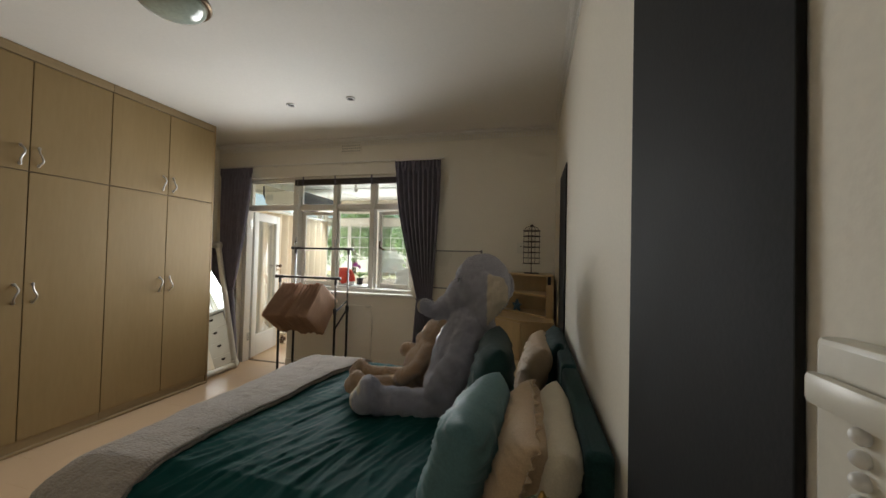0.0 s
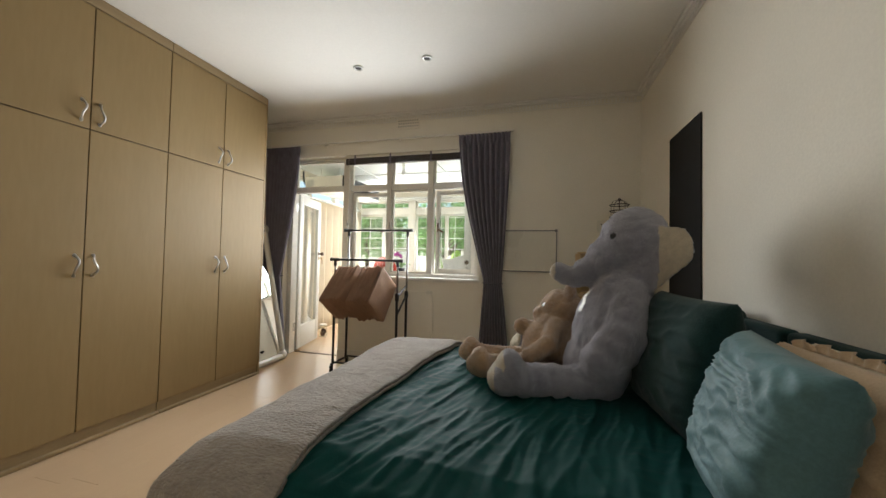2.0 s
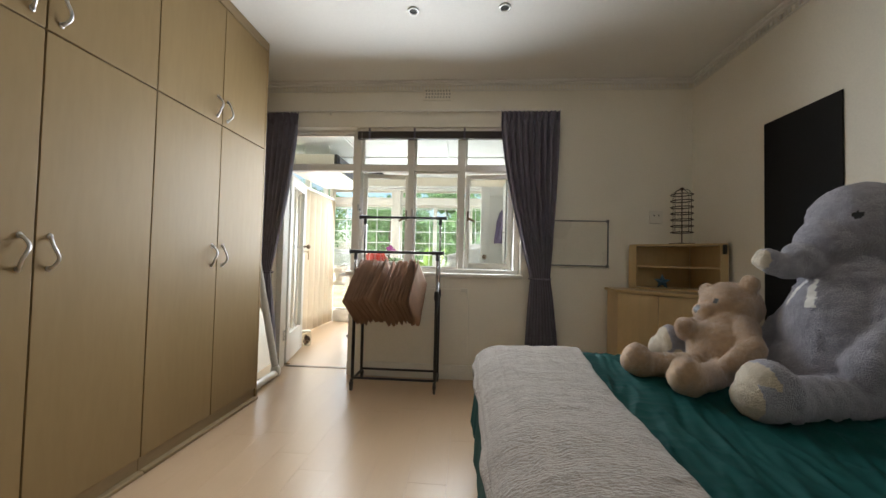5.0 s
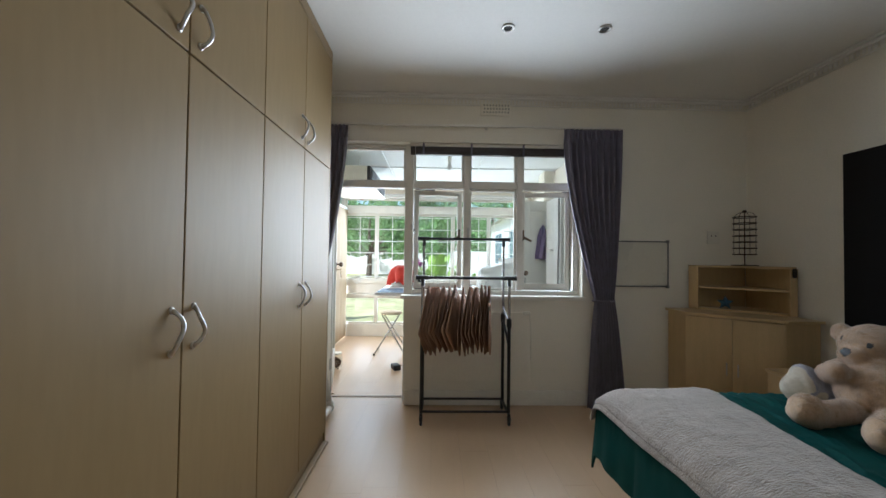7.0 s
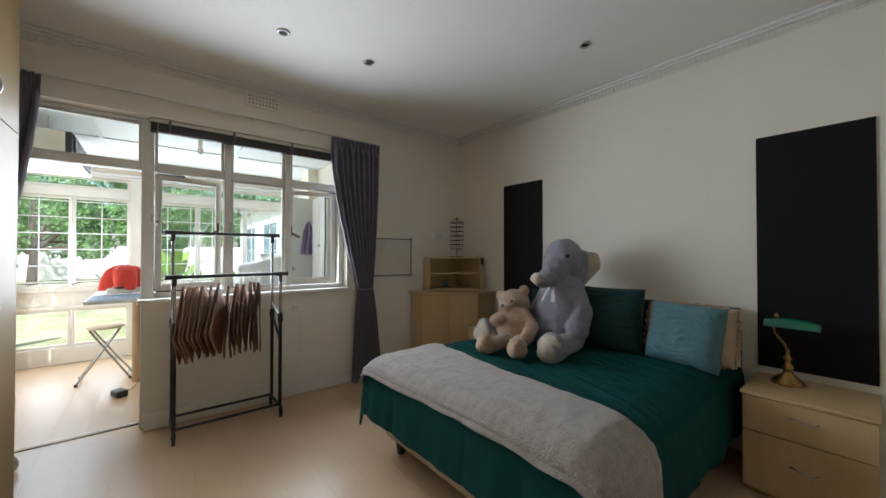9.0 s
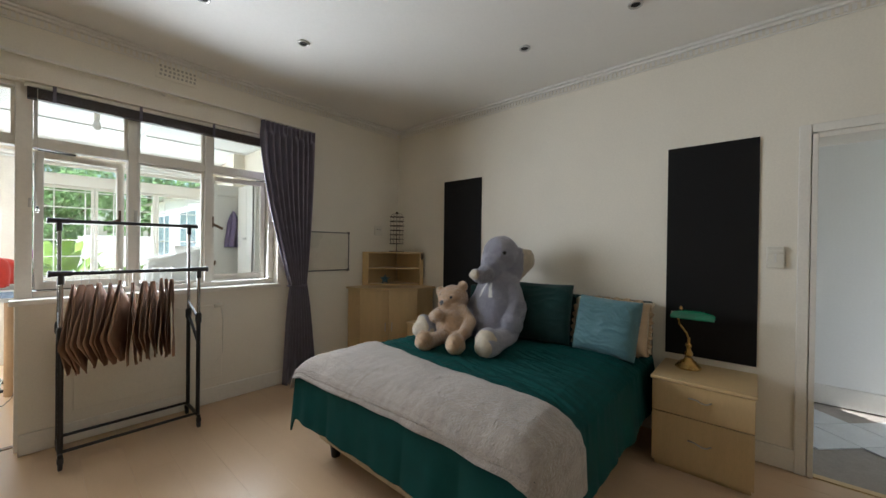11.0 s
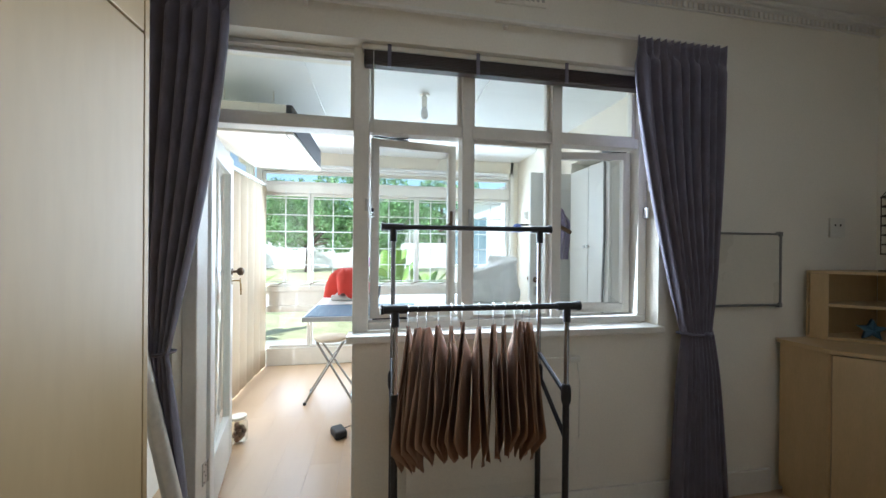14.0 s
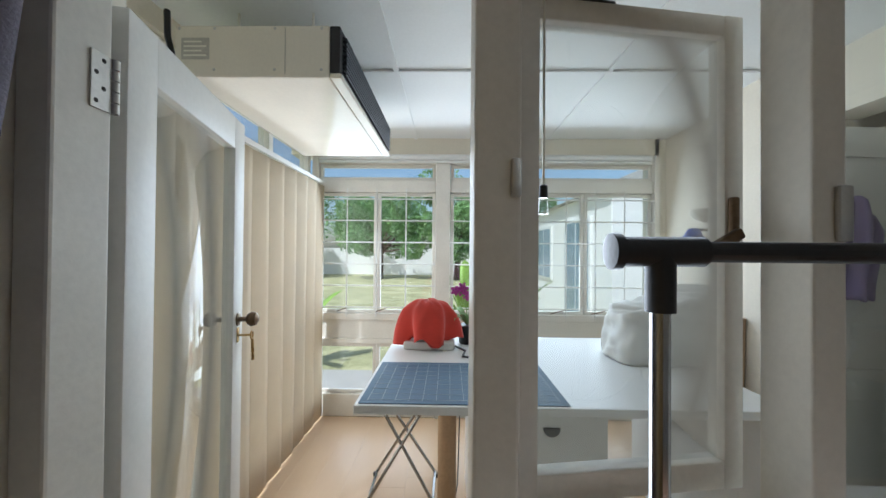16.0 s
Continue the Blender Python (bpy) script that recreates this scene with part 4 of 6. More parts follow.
for shoulder, elbow, paw in ((Vector((0.59, 3.40, 0.85)), Vector((0.56, 3.29, 0.78)), Vector((0.47, 3.275, 0.715))),
                             (Vector((0.56, 3.56, 0.84)), Vector((0.47, 3.59, 0.79)), Vector((0.415, 3.50, 0.825)))):
    for k in range(9):
        a = k / 8
        p = shoulder.lerp(elbow, a * 2) if a < 0.5 else elbow.lerp(paw, a * 2 - 1)
        tb.append((p, (0.047, 0.047, 0.049), (0, 0, 0)))
BFEET = [Vector((0.14, 3.385, 0.685)), Vector((0.225, 3.175, 0.685))]
for hip, ft in zip((Vector((0.50, 3.47, 0.665)), Vector((0.50, 3.36, 0.665))), BFEET):
    for k in range(8):
        tb.append((hip.lerp(ft, k / 7) + Vector((0, 0, -0.012 * math.sin(k / 7 * 3.1))), (0.06, 0.06, 0.056), (0, 0, 0)))
    tb.append((ft + Vector((0.012, 0, 0.006)), (0.052, 0.07, 0.076), (0, -8, 22)))


def bear_paint(p, n):
    for f in BFEET:
        if (p - f).length < 0.085 and n.x < -0.75:
            return 1
    if near(p, HEAD + Vector((-0.158, -0.004, -0.012)), 0.022):
        return 2
    for e in (Vector((-0.103, -0.058, 0.028)), Vector((-0.097, 0.062, 0.04))):
        if near(p, HEAD + e, 0.0125):
            return 2
    if near(p, HEAD + Vector((-0.06, -0.085, -0.13)), 0.05):
        return 1
    return 0


plush("toy_bear", tb, 0.0075, "tan plush bear with a pale bow leaning on the toy elephant", [BEAR_TAN, BEAR_PALE, BLACK], bear_paint, 0.0034)


# ---- clothes rack with paper patterns ----
RX0, RX1, RYF, RYB = -1.55, -0.852, 4.745, 5.005
rk = thing("clothes_rack", ((RX0 + RX1) / 2, 4.88, 0), "black metal double-bar clothes rack on castors", "clothes rack")
ZF, ZB = 1.165, 1.49
for x in (RX0, RX1):
    part("foot_bar", tube_bm([(x, RYF - 0.03, 0.085), (x, RYB + 0.03, 0.085)], 0.012, 10), RACK, rk)
    part("lower_post", tube_bm([(x, RYF, 0.09), (x, RYF, 0.80)], 0.0135, 12), RACK, rk)
    part("lower_post", tube_bm([(x, RYB, 0.09), (x, RYB, 0.80)], 0.0135, 12), RACK, rk)
    part("upper_post", tube_bm([(x, RYF, 0.78), (x, RYF, ZF)], 0.0105, 12), CHROME, rk, "chrome upper tube")
    part("upper_post", tube_bm([(x, RYB, 0.78), (x, RYB, ZB)], 0.0105, 12), CHROME, rk, "chrome upper tube")
    for y, z in ((RYF, 0.80), (RYB, 0.80)):
        part("collar", lathe_bm([(0.016, -0.035), (0.02, -0.02), (0.02, 0.03), (0.014, 0.045)], 14, (x, y, z)), BLACK, rk)
    part("brace", tube_bm([(x, RYF, 0.80), (x, RYB, 0.90)], 0.010, 8), RACK, rk)
    for y in (RYF - 0.025, RYB + 0.025):
        wheel = part("castor", box_bm(x - 0.014, x + 0.014, y - 0.018, y + 0.018, 0.04, 0.075, 0.006), BLACK, rk)
        part("wheel", moved(lathe_bm([(0.016, -0.011), (0.024, -0.008), (0.024, 0.008), (0.016, 0.011)], 16), Matrix.Translation((x, y, 0.0255)) @ Matrix.Rotation(radians(90), 4, "Y")), BLACK, wheel)
for y, z in ((RYF, ZF), (RYB, ZB)):
    part("hanging_bar", tube_bm([(RX0 - 0.05, y, z), (RX1 + 0.05, y, z)], 0.0115, 12), RACK, rk)
    for x in (RX0, RX1):
        part("tee_joint", tube_bm([(x - 0.045, y, z), (x + 0.045, y, z)], 0.0165, 12, bm=tube_bm([(x, y, z - 0.065), (x, y, z)], 0.0155, 12)), BLACK, rk)
        s = -1 if x == RX0 else 1
        part("end_cap", moved(lathe_bm([(0.012, -0.006), (0.020, -0.004), (0.020, 0.006), (0.012, 0.009)], 14), Matrix.Translation((x + s * 0.05, y, z)) @ Matrix.Rotation(radians(90), 4, "Y")), BLACK, rk)
for y in (RYF, RYB):
    part("cross_bar", tube_bm([(RX0, y, 0.10), (RX1, y, 0.10)], 0.010, 10), RACK, rk)
part("cross_bar", tube_bm([(RX1, RYF, 0.62), (RX1, RYB, 0.80)], 0.010, 10), RACK, rk)

rng = random.Random(5)
xs = [-1.50, -1.465, -1.43, -1.385, -1.335, -1.29, -1.225, -1.165, -1.12, -1.075, -1.045, -1.015]
for k, x in enumerate(xs):
    pp = thing("paper_pattern", (x, RYF, 0.86), "brown kraft paper sheets clipped to a hook on the rack's bar", "paper pattern", "paper patterns on the rack")
    zt = ZF - 0.052 - 0.022 * rng.random()
    tc_, ts_ = math.cos(radians(76 + rng.uniform(-7, 7))), math.sin(radians(76))
    half, tall, bend = 0.255 + 0.012 * rng.random(), 0.52 + 0.03 * rng.random(), rng.uniform(-0.008, 0.008)

    def leaf_at(u, v, side, x=x, zt=zt, half=half, tall=tall, bend=bend, k=k, tc_=tc_, ts_=ts_):
        """One leaf of a square sheet that hangs by its corner; u runs across, v down."""
        s = 2 * u - 1
        mid = 0.385 if s > 0 else 0.60
        w = half * (0.04 + 0.96 * v / mid) if v < mid else half * (1 - 0.95 * (v - mid) / (1 - mid))
        spread = side * (0.004 + 0.022 * v) * (1 - 0.2 * abs(s))
        curl = 0.008 * math.sin(3.0 * v + k) * s + bend * v + 0.010 * noise.noise(Vector((s * 2 + k, v * 3, side)))
        return Vector((x + spread + curl + tc_ * s * w, RYF + ts_ * s * w, zt - v * tall))
    for side in (-1, 1):
        part("sheet", sheet_bm(lambda u, v: leaf_at(u, v, side), 10, 26, 0.0012), KRAFT, pp, smooth=180)
    hook = [(x, RYF + 0.0, zt - 0.012), (x, RYF, zt + 0.018)] + [(x, RYF + 0.017 * math.sin(a), ZF + 0.0 - 0.017 * math.cos(a) + 0.001) for a in np.linspace(0.1, 4.4, 10)]
    part("hook", tube_bm(hook, 0.0018, 6), STEEL, pp)


# ---- curtains ----
def curtain(xa, xb, ta, tb, side, label):
    """A pleated curtain from its rail to the floor, gathered by a tie-back: xa..xb at the top, ta..tb at the tie."""
    top, tie, low = 2.493, 0.955, 0.012
    cu = thing("curtain", ((xa + xb) / 2, 5.04, low), label, "curtain", "window curtains")
    ba, bb = ta - 0.06, tb + 0.10

    def at(u, v):
        z = top + v * (low - top)
        if z > tie:
            a = (top - z) / (top - tie)
            e = a * a * (3 - 2 * a) * 0.55 + 0.45 * a ** 3
            lo, hi = xa + (ta - xa) * e, xb + (tb - xb) * e
            if side < 0:
                hi = xb + (tb - xb) * (a ** 1.5)
                lo = xa + (ta - xa) * (a ** 3)
        else:
            a = ((tie - z) / tie) ** 0.8
            lo, hi = ta + (ba - ta) * a, tb + (bb - tb) * a
        x = lo + u * (hi - lo)
        amp = 0.030 - 0.014 * math.exp(-((z - tie) / 0.16) ** 2)
        wander = 1.1 * noise.noise(Vector((u * 4, z * 0.9, side))) + 0.5 * noise.noise(Vector((u * 9, z * 1.6, side * 5)))
        wave = math.sin(u * math.tau * 9.0 + wander) + 0.55 * noise.noise(Vector((u * 19, z * 0.7, side * 3)))
        wave = math.copysign(abs(wave) ** 0.8, wave)
        head = max(0.0, min(1.0, (z - top + 0.13) / 0.05))            # pinch pleats along the heading
        pleat = 0.017 * (2 * abs(math.sin(u * math.pi * 13.0)) ** 0.6 - 1) + 0.006 * noise.noise(Vector((u * 40, z * 9, side)))
        y = 5.035 + (1 - head) * amp * wave + head * pleat - (0.01 if z < tie else 0.0)
        z += head * 0.010 * noise.noise(Vector((u * 26, 1.0, side)))
        return Vector((x, min(5.098, y), z))
    part("cloth", sheet_bm(at, 190, 80, 0.0025), CURTAIN, cu, smooth=180)
    ring = []
    for k in range(20):
        a = k / 20 * math.tau
        ring.append(((ta + tb) / 2 + ((tb - ta) / 2 + 0.012) * math.cos(a), 5.045 + 0.045 * math.sin(a), tie + 0.004 * math.cos(2 * a)))
    part("tie_back", tube_bm(ring, 0.007, 8, True), CURTAIN, cu, "thin grey cord tie-back")
    part("tie_bow", ball_bm(((ta + tb) / 2 + 0.03 * side, 4.992, tie), (0.022, 0.012, 0.013), (0, 20, 0)), CURTAIN, cu)
    return cu


curtain(-0.315, 0.215, -0.03, 0.145, 1, "dark grey-purple pleated curtain tied back beside the window")
curtain(-2.715, -2.235, -2.60, -2.46, -1, "dark grey-purple pleated curtain tied back beside the door")
cr = thing("curtain_rail", (-1.2, 5.08, 2.5), "thin white curtain rail on the wall above the window", "curtain rail")
part("rail", box_bm(-2.74, 0.24, 5.06, 5.085, 2.508, 2.526, 0.004), WHITE, cr)
for x in (-2.3, -1.95, -1.0, -0.2):
    part("bracket", box_bm(x - 0.01, x + 0.01, 5.086, 5.109, 2.495, 2.54, 0.003), WHITE, cr)

# ---- standing mirror ----
mi = thing("standing_mirror", (-2.315, 4.69, 0), "leaning full-length mirror in a rounded silver-white frame", "mirror")
MM = Matrix.Translation((-2.315, 4.69, 0.006)) @ Matrix.Rotation(radians(4), 4, "Z") @ Matrix.Rotation(radians(-11.5), 4, "Y")
MWID, MHI = 0.28, 1.525
SILVER = mat("silver_white_frame", (0.62, 0.60, 0.55), 0.32, metal=0.35, var=0.08, scale=10, fine=60, bump=0.06)
for y in (-MWID, MWID):
    part("stile", moved(tube_bm([(0.0, y, 0.02), (0.0, y, MHI)], 0.034, 16), MM), SILVER, mi)
for z in (0.034, MHI):
    part("rail", moved(tube_bm([(0.0, -MWID, z), (0.0, MWID, z)], 0.033, 16), MM), SILVER, mi)
for y in (-MWID, MWID):
    for z in (0.05, MHI):
        orn = ball_bm((0.0, y, z), (0.047, 0.055, 0.055), u=16, v=12)
        for v in orn.verts:
            v.co += v.normal * 0.010 * noise.noise(v.co * 60)
        part("corner_ornament", moved(orn, MM), SILVER, mi, "carved corner ornament")
part("glass", moved(box_bm(-0.006, 0.004, -MWID + 0.02, MWID - 0.02, 0.05, MHI - 0.02), MM), MIRROR, mi, "clear mirror glass")
part("backing", moved(box_bm(-0.018, -0.008, -MWID + 0.02, MWID - 0.02, 0.05, MHI - 0.02), MM), BEECH, mi)

# ---- corner cabinet with shelf ----
cc = thing("corner_cabinet", (1.05, 4.75, 0), "beech corner cabinet with two doors", "cabinet")
part("carcass", prism_bm([(0.668, 5.085), (0.668, 4.86), (1.128, 4.448), (1.385, 4.448), (1.385, 5.085)], 0.05, 0.873, 0.002), BEECH, cc)
part("top", prism_bm([(0.645, 5.09), (0.645, 4.835), (1.112, 4.417), (1.39, 4.417), (1.39, 5.09)], 0.875, 0.897, 0.003), BEECH, cc)
part("plinth", prism_bm([(0.69, 5.08), (0.69, 4.885), (1.135, 4.475), (1.38, 4.475), (1.38, 5.08)], 0.0, 0.048, 0.0), BEECH, cc)
dirv = Vector((1.128 - 0.668, 4.448 - 4.86, 0))
L = dirv.length
ang = math.degrees(math.atan2(dirv.y, dirv.x))
CM = Matrix.Translation((0.668, 4.86, 0)) @ Matrix.Rotation(radians(ang), 4, "Z")
for k in range(2):
    a, b = k * L / 2 + 0.012, (k + 1) * L / 2 - 0.002 if k == 0 else L - 0.012
    if k == 1:
        a = L / 2 + 0.001
    d = part("door", moved(box_bm(a, b, -0.02, -0.002, 0.10, 0.868, 0.002), CM), BEECH, cc)
    hx = L / 2 + (-0.035 if k == 0 else 0.035)
    part("handle", moved(tube_bm([(hx, -0.02, 0.43), (hx, -0.042, 0.44), (hx, -0.042, 0.51), (hx, -0.02, 0.52)], 0.0045, 8), CM), STEEL, d, "small steel handle")
su = thing("corner_shelf", (1.12, 4.88, 0.9), "small open beech corner shelf standing on the cabinet", "shelf")
SQ = [(0.86, 5.08), (0.875, 5.02), (1.33, 4.63), (1.38, 4.62), (1.38, 5.08)]
for z in (0.8985, 1.085, 1.27):
    part("shelf_board", prism_bm(SQ, z, z + 0.016, 0.001), BEECH, su)
part("back", box_bm(0.862, 1.379, 5.082, 5.092, 0.9, 1.286), BEECH, su)
part("back", box_bm(1.382, 1.392, 4.63, 5.08, 0.9, 1.286), BEECH, su)
part("side", moved(box_bm(0, 0.075, -0.016, 0, 0.9, 1.2695, 0.001), Matrix.Translation((0.856, 5.068, 0)) @ Matrix.Rotation(radians(-62), 4, "Z")), BEECH, su)
part("side", moved(box_bm(0, 0.06, -0.016, 0, 0.9, 1.2695, 0.001), Matrix.Translation((1.326, 4.628, 0)) @ Matrix.Rotation(radians(0), 4, "Z")), BEECH, su)
single("black_clip", box_bm(1.335, 1.365, 4.592, 4.610, 1.20, 1.275, 0.008), BLACK, "small black clip hanging on the shelf's edge", "clip")
star = bmesh.new()
pts = [((0.062 if k % 2 == 0 else 0.028) * math.sin(k * math.pi / 5), (0.062 if k % 2 == 0 else 0.028) * math.cos(k * math.pi / 5)) for k in range(10)]
fr_ = [star.verts.new((x, -0.012, z)) for x, z in pts]
bk_ = [star.verts.new((x, 0.012, z)) for x, z in pts]
c0, c1 = star.verts.new((0, -0.028, 0)), star.verts.new((0, 0.028, 0))
for k in range(10):
    q = (k + 1) % 10
    star.faces.new((fr_[k], fr_[q], c0))
    star.faces.new((bk_[q], bk_[k], c1))
    star.faces.new((fr_[k], bk_[k], bk_[q], fr_[q]))
moved(star, pose(1.06, 4.92, 0.967, 0, 0, -41))
single("felt_star", star, STARBLUE, "small blue felt star standing on the shelf", "ornament", smooth=30)
sp = thing("wire_stand", (1.19, 4.87, 1.287), "dark wire display stand with stacked rings", "display stand")
part("foot", tube_bm([(1.12, 4.93, 1.292), (1.26, 4.81, 1.292)], 0.004, 8, bm=tube_bm([(1.13, 4.80, 1.292), (1.25, 4.94, 1.292)], 0.004, 8)), WIRE, sp)
part("stem", tube_bm([(1.19, 4.87, 1.29), (1.19, 4.87, 1.75)], 0.004, 8), WIRE, sp)
part("finial", ball_bm((1.19, 4.87, 1.752), (0.016, 0.016, 0.013), u=12, v=8), WIRE, sp)
r = 0.080
for k in range(7):
    z = 1.385 + 0.053 * k
    part("ring", tube_bm([(1.19 + r * math.cos(a), 4.87 + r * math.sin(a), z) for a in np.linspace(0, math.tau, 29)[:-1]], 0.0042, 6, True), WIRE, sp)
for a in (0.4, 0.4 + math.pi / 2, 0.4 + math.pi, 0.4 + 1.5 * math.pi):
    rib = [(1.19 + r * math.cos(a), 4.87 + r * math.sin(a), z) for z in (1.385, 1.54, 1.703)]
    rib += [(1.19 + r * q * math.cos(a), 4.87 + r * q * math.sin(a), 1.703 + 0.045 * math.sqrt(1 - q * q)) for q in (0.8, 0.5, 0.1)]
    part("rib", tube_bm(rib, 0.0022, 6), WIRE, sp, smooth=180)
part("hub", lathe_bm([(0.045, 0.0), (0.05, 0.004), (0.012, 0.012)], 20, (1.19, 4.87, 1.287)), WIRE, sp)


# ---- bedside cabinets ----
def bedside(y0, y1, label):
    x0, x1, z1 = 0.93, 1.40, 0.565
    b = thing("bedside_cabinet", ((x0 + x1) / 2, (y0 + y1) / 2, 0), label, "bedside cabinet", "bedside cabinets")
    part("carcass", box_bm(x0 + 0.02, x1, y0 + 0.012, y1 - 0.012, 0.03, z1 - 0.022, 0.002), BEECH, b)
    part("top", box_bm(x0 - 0.015, x1, y0, y1, z1 - 0.020, z1, 0.005), BEECH, b)
    part("plinth", box_bm(x0 + 0.03, x1, y0 + 0.02, y1 - 0.02, 0.0, 0.029), BEECH, b)
    for z0, zz in ((0.035, 0.345), (0.350, z1 - 0.025)):
        d = part("drawer", box_bm(x0, x0 + 0.018, y0 + 0.008, y1 - 0.008, z0, zz, 0.0025), BEECH, b)
        zc, yc = (z0 + zz) / 2 + 0.02, (y0 + y1) / 2
        part("handle", tube_bm([(x0 + 0.002, yc - 0.055, zc)] + [(x0 - 0.022 * math.sin(math.pi * q / 6) ** 0.5, yc - 0.055 + 0.11 * q / 6, zc - 0.008 * math.sin(math.tau * q / 6)) for q in range(1, 6)] + [(x0 + 0.002, yc + 0.055, zc)], 0.0045, 8), STEEL, d, "wavy steel bow handle", smooth=180)
    return b


bedside(1.625, 2.135, "beech bedside cabinet with two drawers and a brass lamp on it")
bedside(3.90, 4.40, "beech bedside cabinet with two drawers beside the corner cabinet")
clutter = thing("hair_clip_pile", (1.33, 4.10, 0.566), "small pile of dark beads and trinkets on the bedside cabinet", "trinkets")
for k in range(9):
    part("bead", ball_bm((1.30 + 0.06 * rng.random(), 3.98 + 0.028 * k, 0.583 + 0.01 * (k % 2)), (0.018, 0.02, 0.016), u=10, v=8), (BRONZE, BAGWHITE, BLACK)[k % 3], clutter)

# banker's lamp
lx, ly, lz = 1.24, 1.975, 0.566
la = thing("desk_lamp", (lx, ly, lz), "brass banker's lamp with a green glass shade", "lamp")
part("base", lathe_bm([(0.075, 0.0), (0.078, 0.008), (0.068, 0.018), (0.062, 0.026), (0.05, 0.032), (0.046, 0.044), (0.028, 0.054), (0.022, 0.07)], 32, (lx, ly, lz)), BRASS, la, smooth=60)
part("stem", lathe_bm([(0.014, 0.07), (0.024, 0.085), (0.026, 0.10), (0.014, 0.115), (0.011, 0.13), (0.019, 0.145), (0.019, 0.155), (0.009, 0.17), (0.008, 0.20)], 24, (lx, ly, lz)), BRASS, la, smooth=60)
part("arm", tube_bm([(lx, ly, lz + 0.19), (lx - 0.004, ly + 0.012, lz + 0.23), (lx - 0.008, ly + 0.055, lz + 0.29), (lx - 0.01, ly + 0.06, lz + 0.335), (lx - 0.01, ly + 0.03, lz + 0.36)], 0.006, 10), BRASS, la, smooth=180)


def shade_at(u, v):
    a = (u - 0.5) * math.pi * 0.92
    w = v * 2 - 1
    taper = 1 - 0.30 * abs(w) ** 2.4
    return Vector((lx - 0.01 + 0.068 * math.sin(a) * taper, ly - 0.02 + w * 0.12, lz + 0.325 + 0.062 * math.cos(a) * taper))


part("shade", sheet_bm(shade_at, 26, 30, 0.004), BANKERGREEN, la, "green cased glass shade", smooth=180)
part("finial", lathe_bm([(0.005, 0.0), (0.011, 0.006), (0.008, 0.016), (0.004, 0.024)], 14, (lx - 0.01, ly + 0.045, lz + 0.385)), BRASS, la)
part("pull_chain", tube_bm([(lx - 0.045, ly + 0.06, lz + 0.34), (lx - 0.046, ly + 0.09, lz + 0.342)], 0.003, 6), BRASS, la)

# ---- things on the walls ----
for y0, y1, lab in ((3.805, 4.318, "tall matt black panel on the wall above the bedside cabinet"), (1.632, 2.138, "tall matt black panel on the wall behind the brass lamp")):
    single("wall_panel", box_bm(EAST - 0.010, EAST - 0.0015, y0, y1, 0.604, 2.088, 0.002), BLACKBOARD, lab, "wall panel", "black wall panels")
wb = thing("whiteboard", (0.40, 5.10, 1.28), "small whiteboard in a grey plastic frame", "whiteboard")
part("board", box_bm(0.13, 0.665, 5.090, 5.106, 1.093, 1.488, 0.002), BOARDWHITE, wb)
GREYFRAME = mat("grey_board_frame", (0.20, 0.20, 0.19), 0.45, metal=0.2, var=0.08, scale=12, fine=80, bump=0.03)
for a in ((0.13, 0.665, 1.488, 1.5), (0.13, 0.665, 1.08, 1.092)):
    part("frame_rail", box_bm(a[0], a[1], 5.084, 5.107, a[2], a[3], 0.003), GREYFRAME, wb)
for a in ((0.119, 0.129), (0.666, 0.677)):
    part("frame_rail", box_bm(a[0], a[1], 5.084, 5.107, 1.08, 1.50, 0.003), GREYFRAME, wb)
for z in (1.086, 1.494):
    part("corner_cap", box_bm(0.655, 0.681, 5.081, 5.108, z - 0.014, z + 0.014, 0.006), GREYFRAME, wb)
vn = thing("air_vent", (-0.92, 5.105, 2.69), "cream plaster air brick vent with pierced pattern", "vent")
part("plate", box_bm(-1.055, -0.785, 5.098, 5.109, 2.625, 2.735, 0.003), WALL, vn)
# Nothing is pierced: grey blocks carry the holes' shade in their colour.
for i in range(9):
    for j in range(3):
        x, z = -1.03 + i * 0.0275, 2.648 + j * 0.0315
        part("hole", box_bm(x + 0.004 * (j % 2), x + 0.015 + 0.004 * (j % 2), 5.0965, 5.0985, z, z + 0.017), LABELGREY, vn)


def wall_plate(name, x, z, w, h, label, category, holes):
    """A plate on the north wall with its sockets or switch."""
    s = thing(name, (x, 5.1, z), label, category)
    part("plate", box_bm(x - w / 2, x + w / 2, 5.098, 5.1085, z - h / 2, z + h / 2, 0.003), PLATE, s)
    # Raised blocks, coloured near black for the shade inside the openings.
    for dx, dz in holes:
        part("slot", box_bm(x + dx - 0.005, x + dx + 0.005, 5.0965, 5.0985, z + dz - 0.006, z + dz + 0.006, 0.001, 1), DARKHOLE, s)
    return s


wall_plate("wall_socket", -0.66, 0.30, 0.075, 0.12, "cream double wall socket with dark pin holes", "socket", [(-0.012, 0.03), (0.012, 0.03), (0.0, -0.03)])
wall_plate("light_switch", 1.10, 1.54, 0.115, 0.115, "cream light switch plate on the wall", "light switch", [(-0.02, 0.015), (0.02, 0.015)])
hp = thing("wall_heater", (-1.03, 5.1, 0.5), "flat painted panel heater on the wall below the window", "heater")
part("panel", box_bm(-1.48, -0.585, 5.094, 5.1085, 0.215, 0.84, 0.005), WALL, hp)
part("control", box_bm(-0.655, -0.59, 5.07, 5.0935, 0.815, 0.85, 0.008), PLATE, hp)
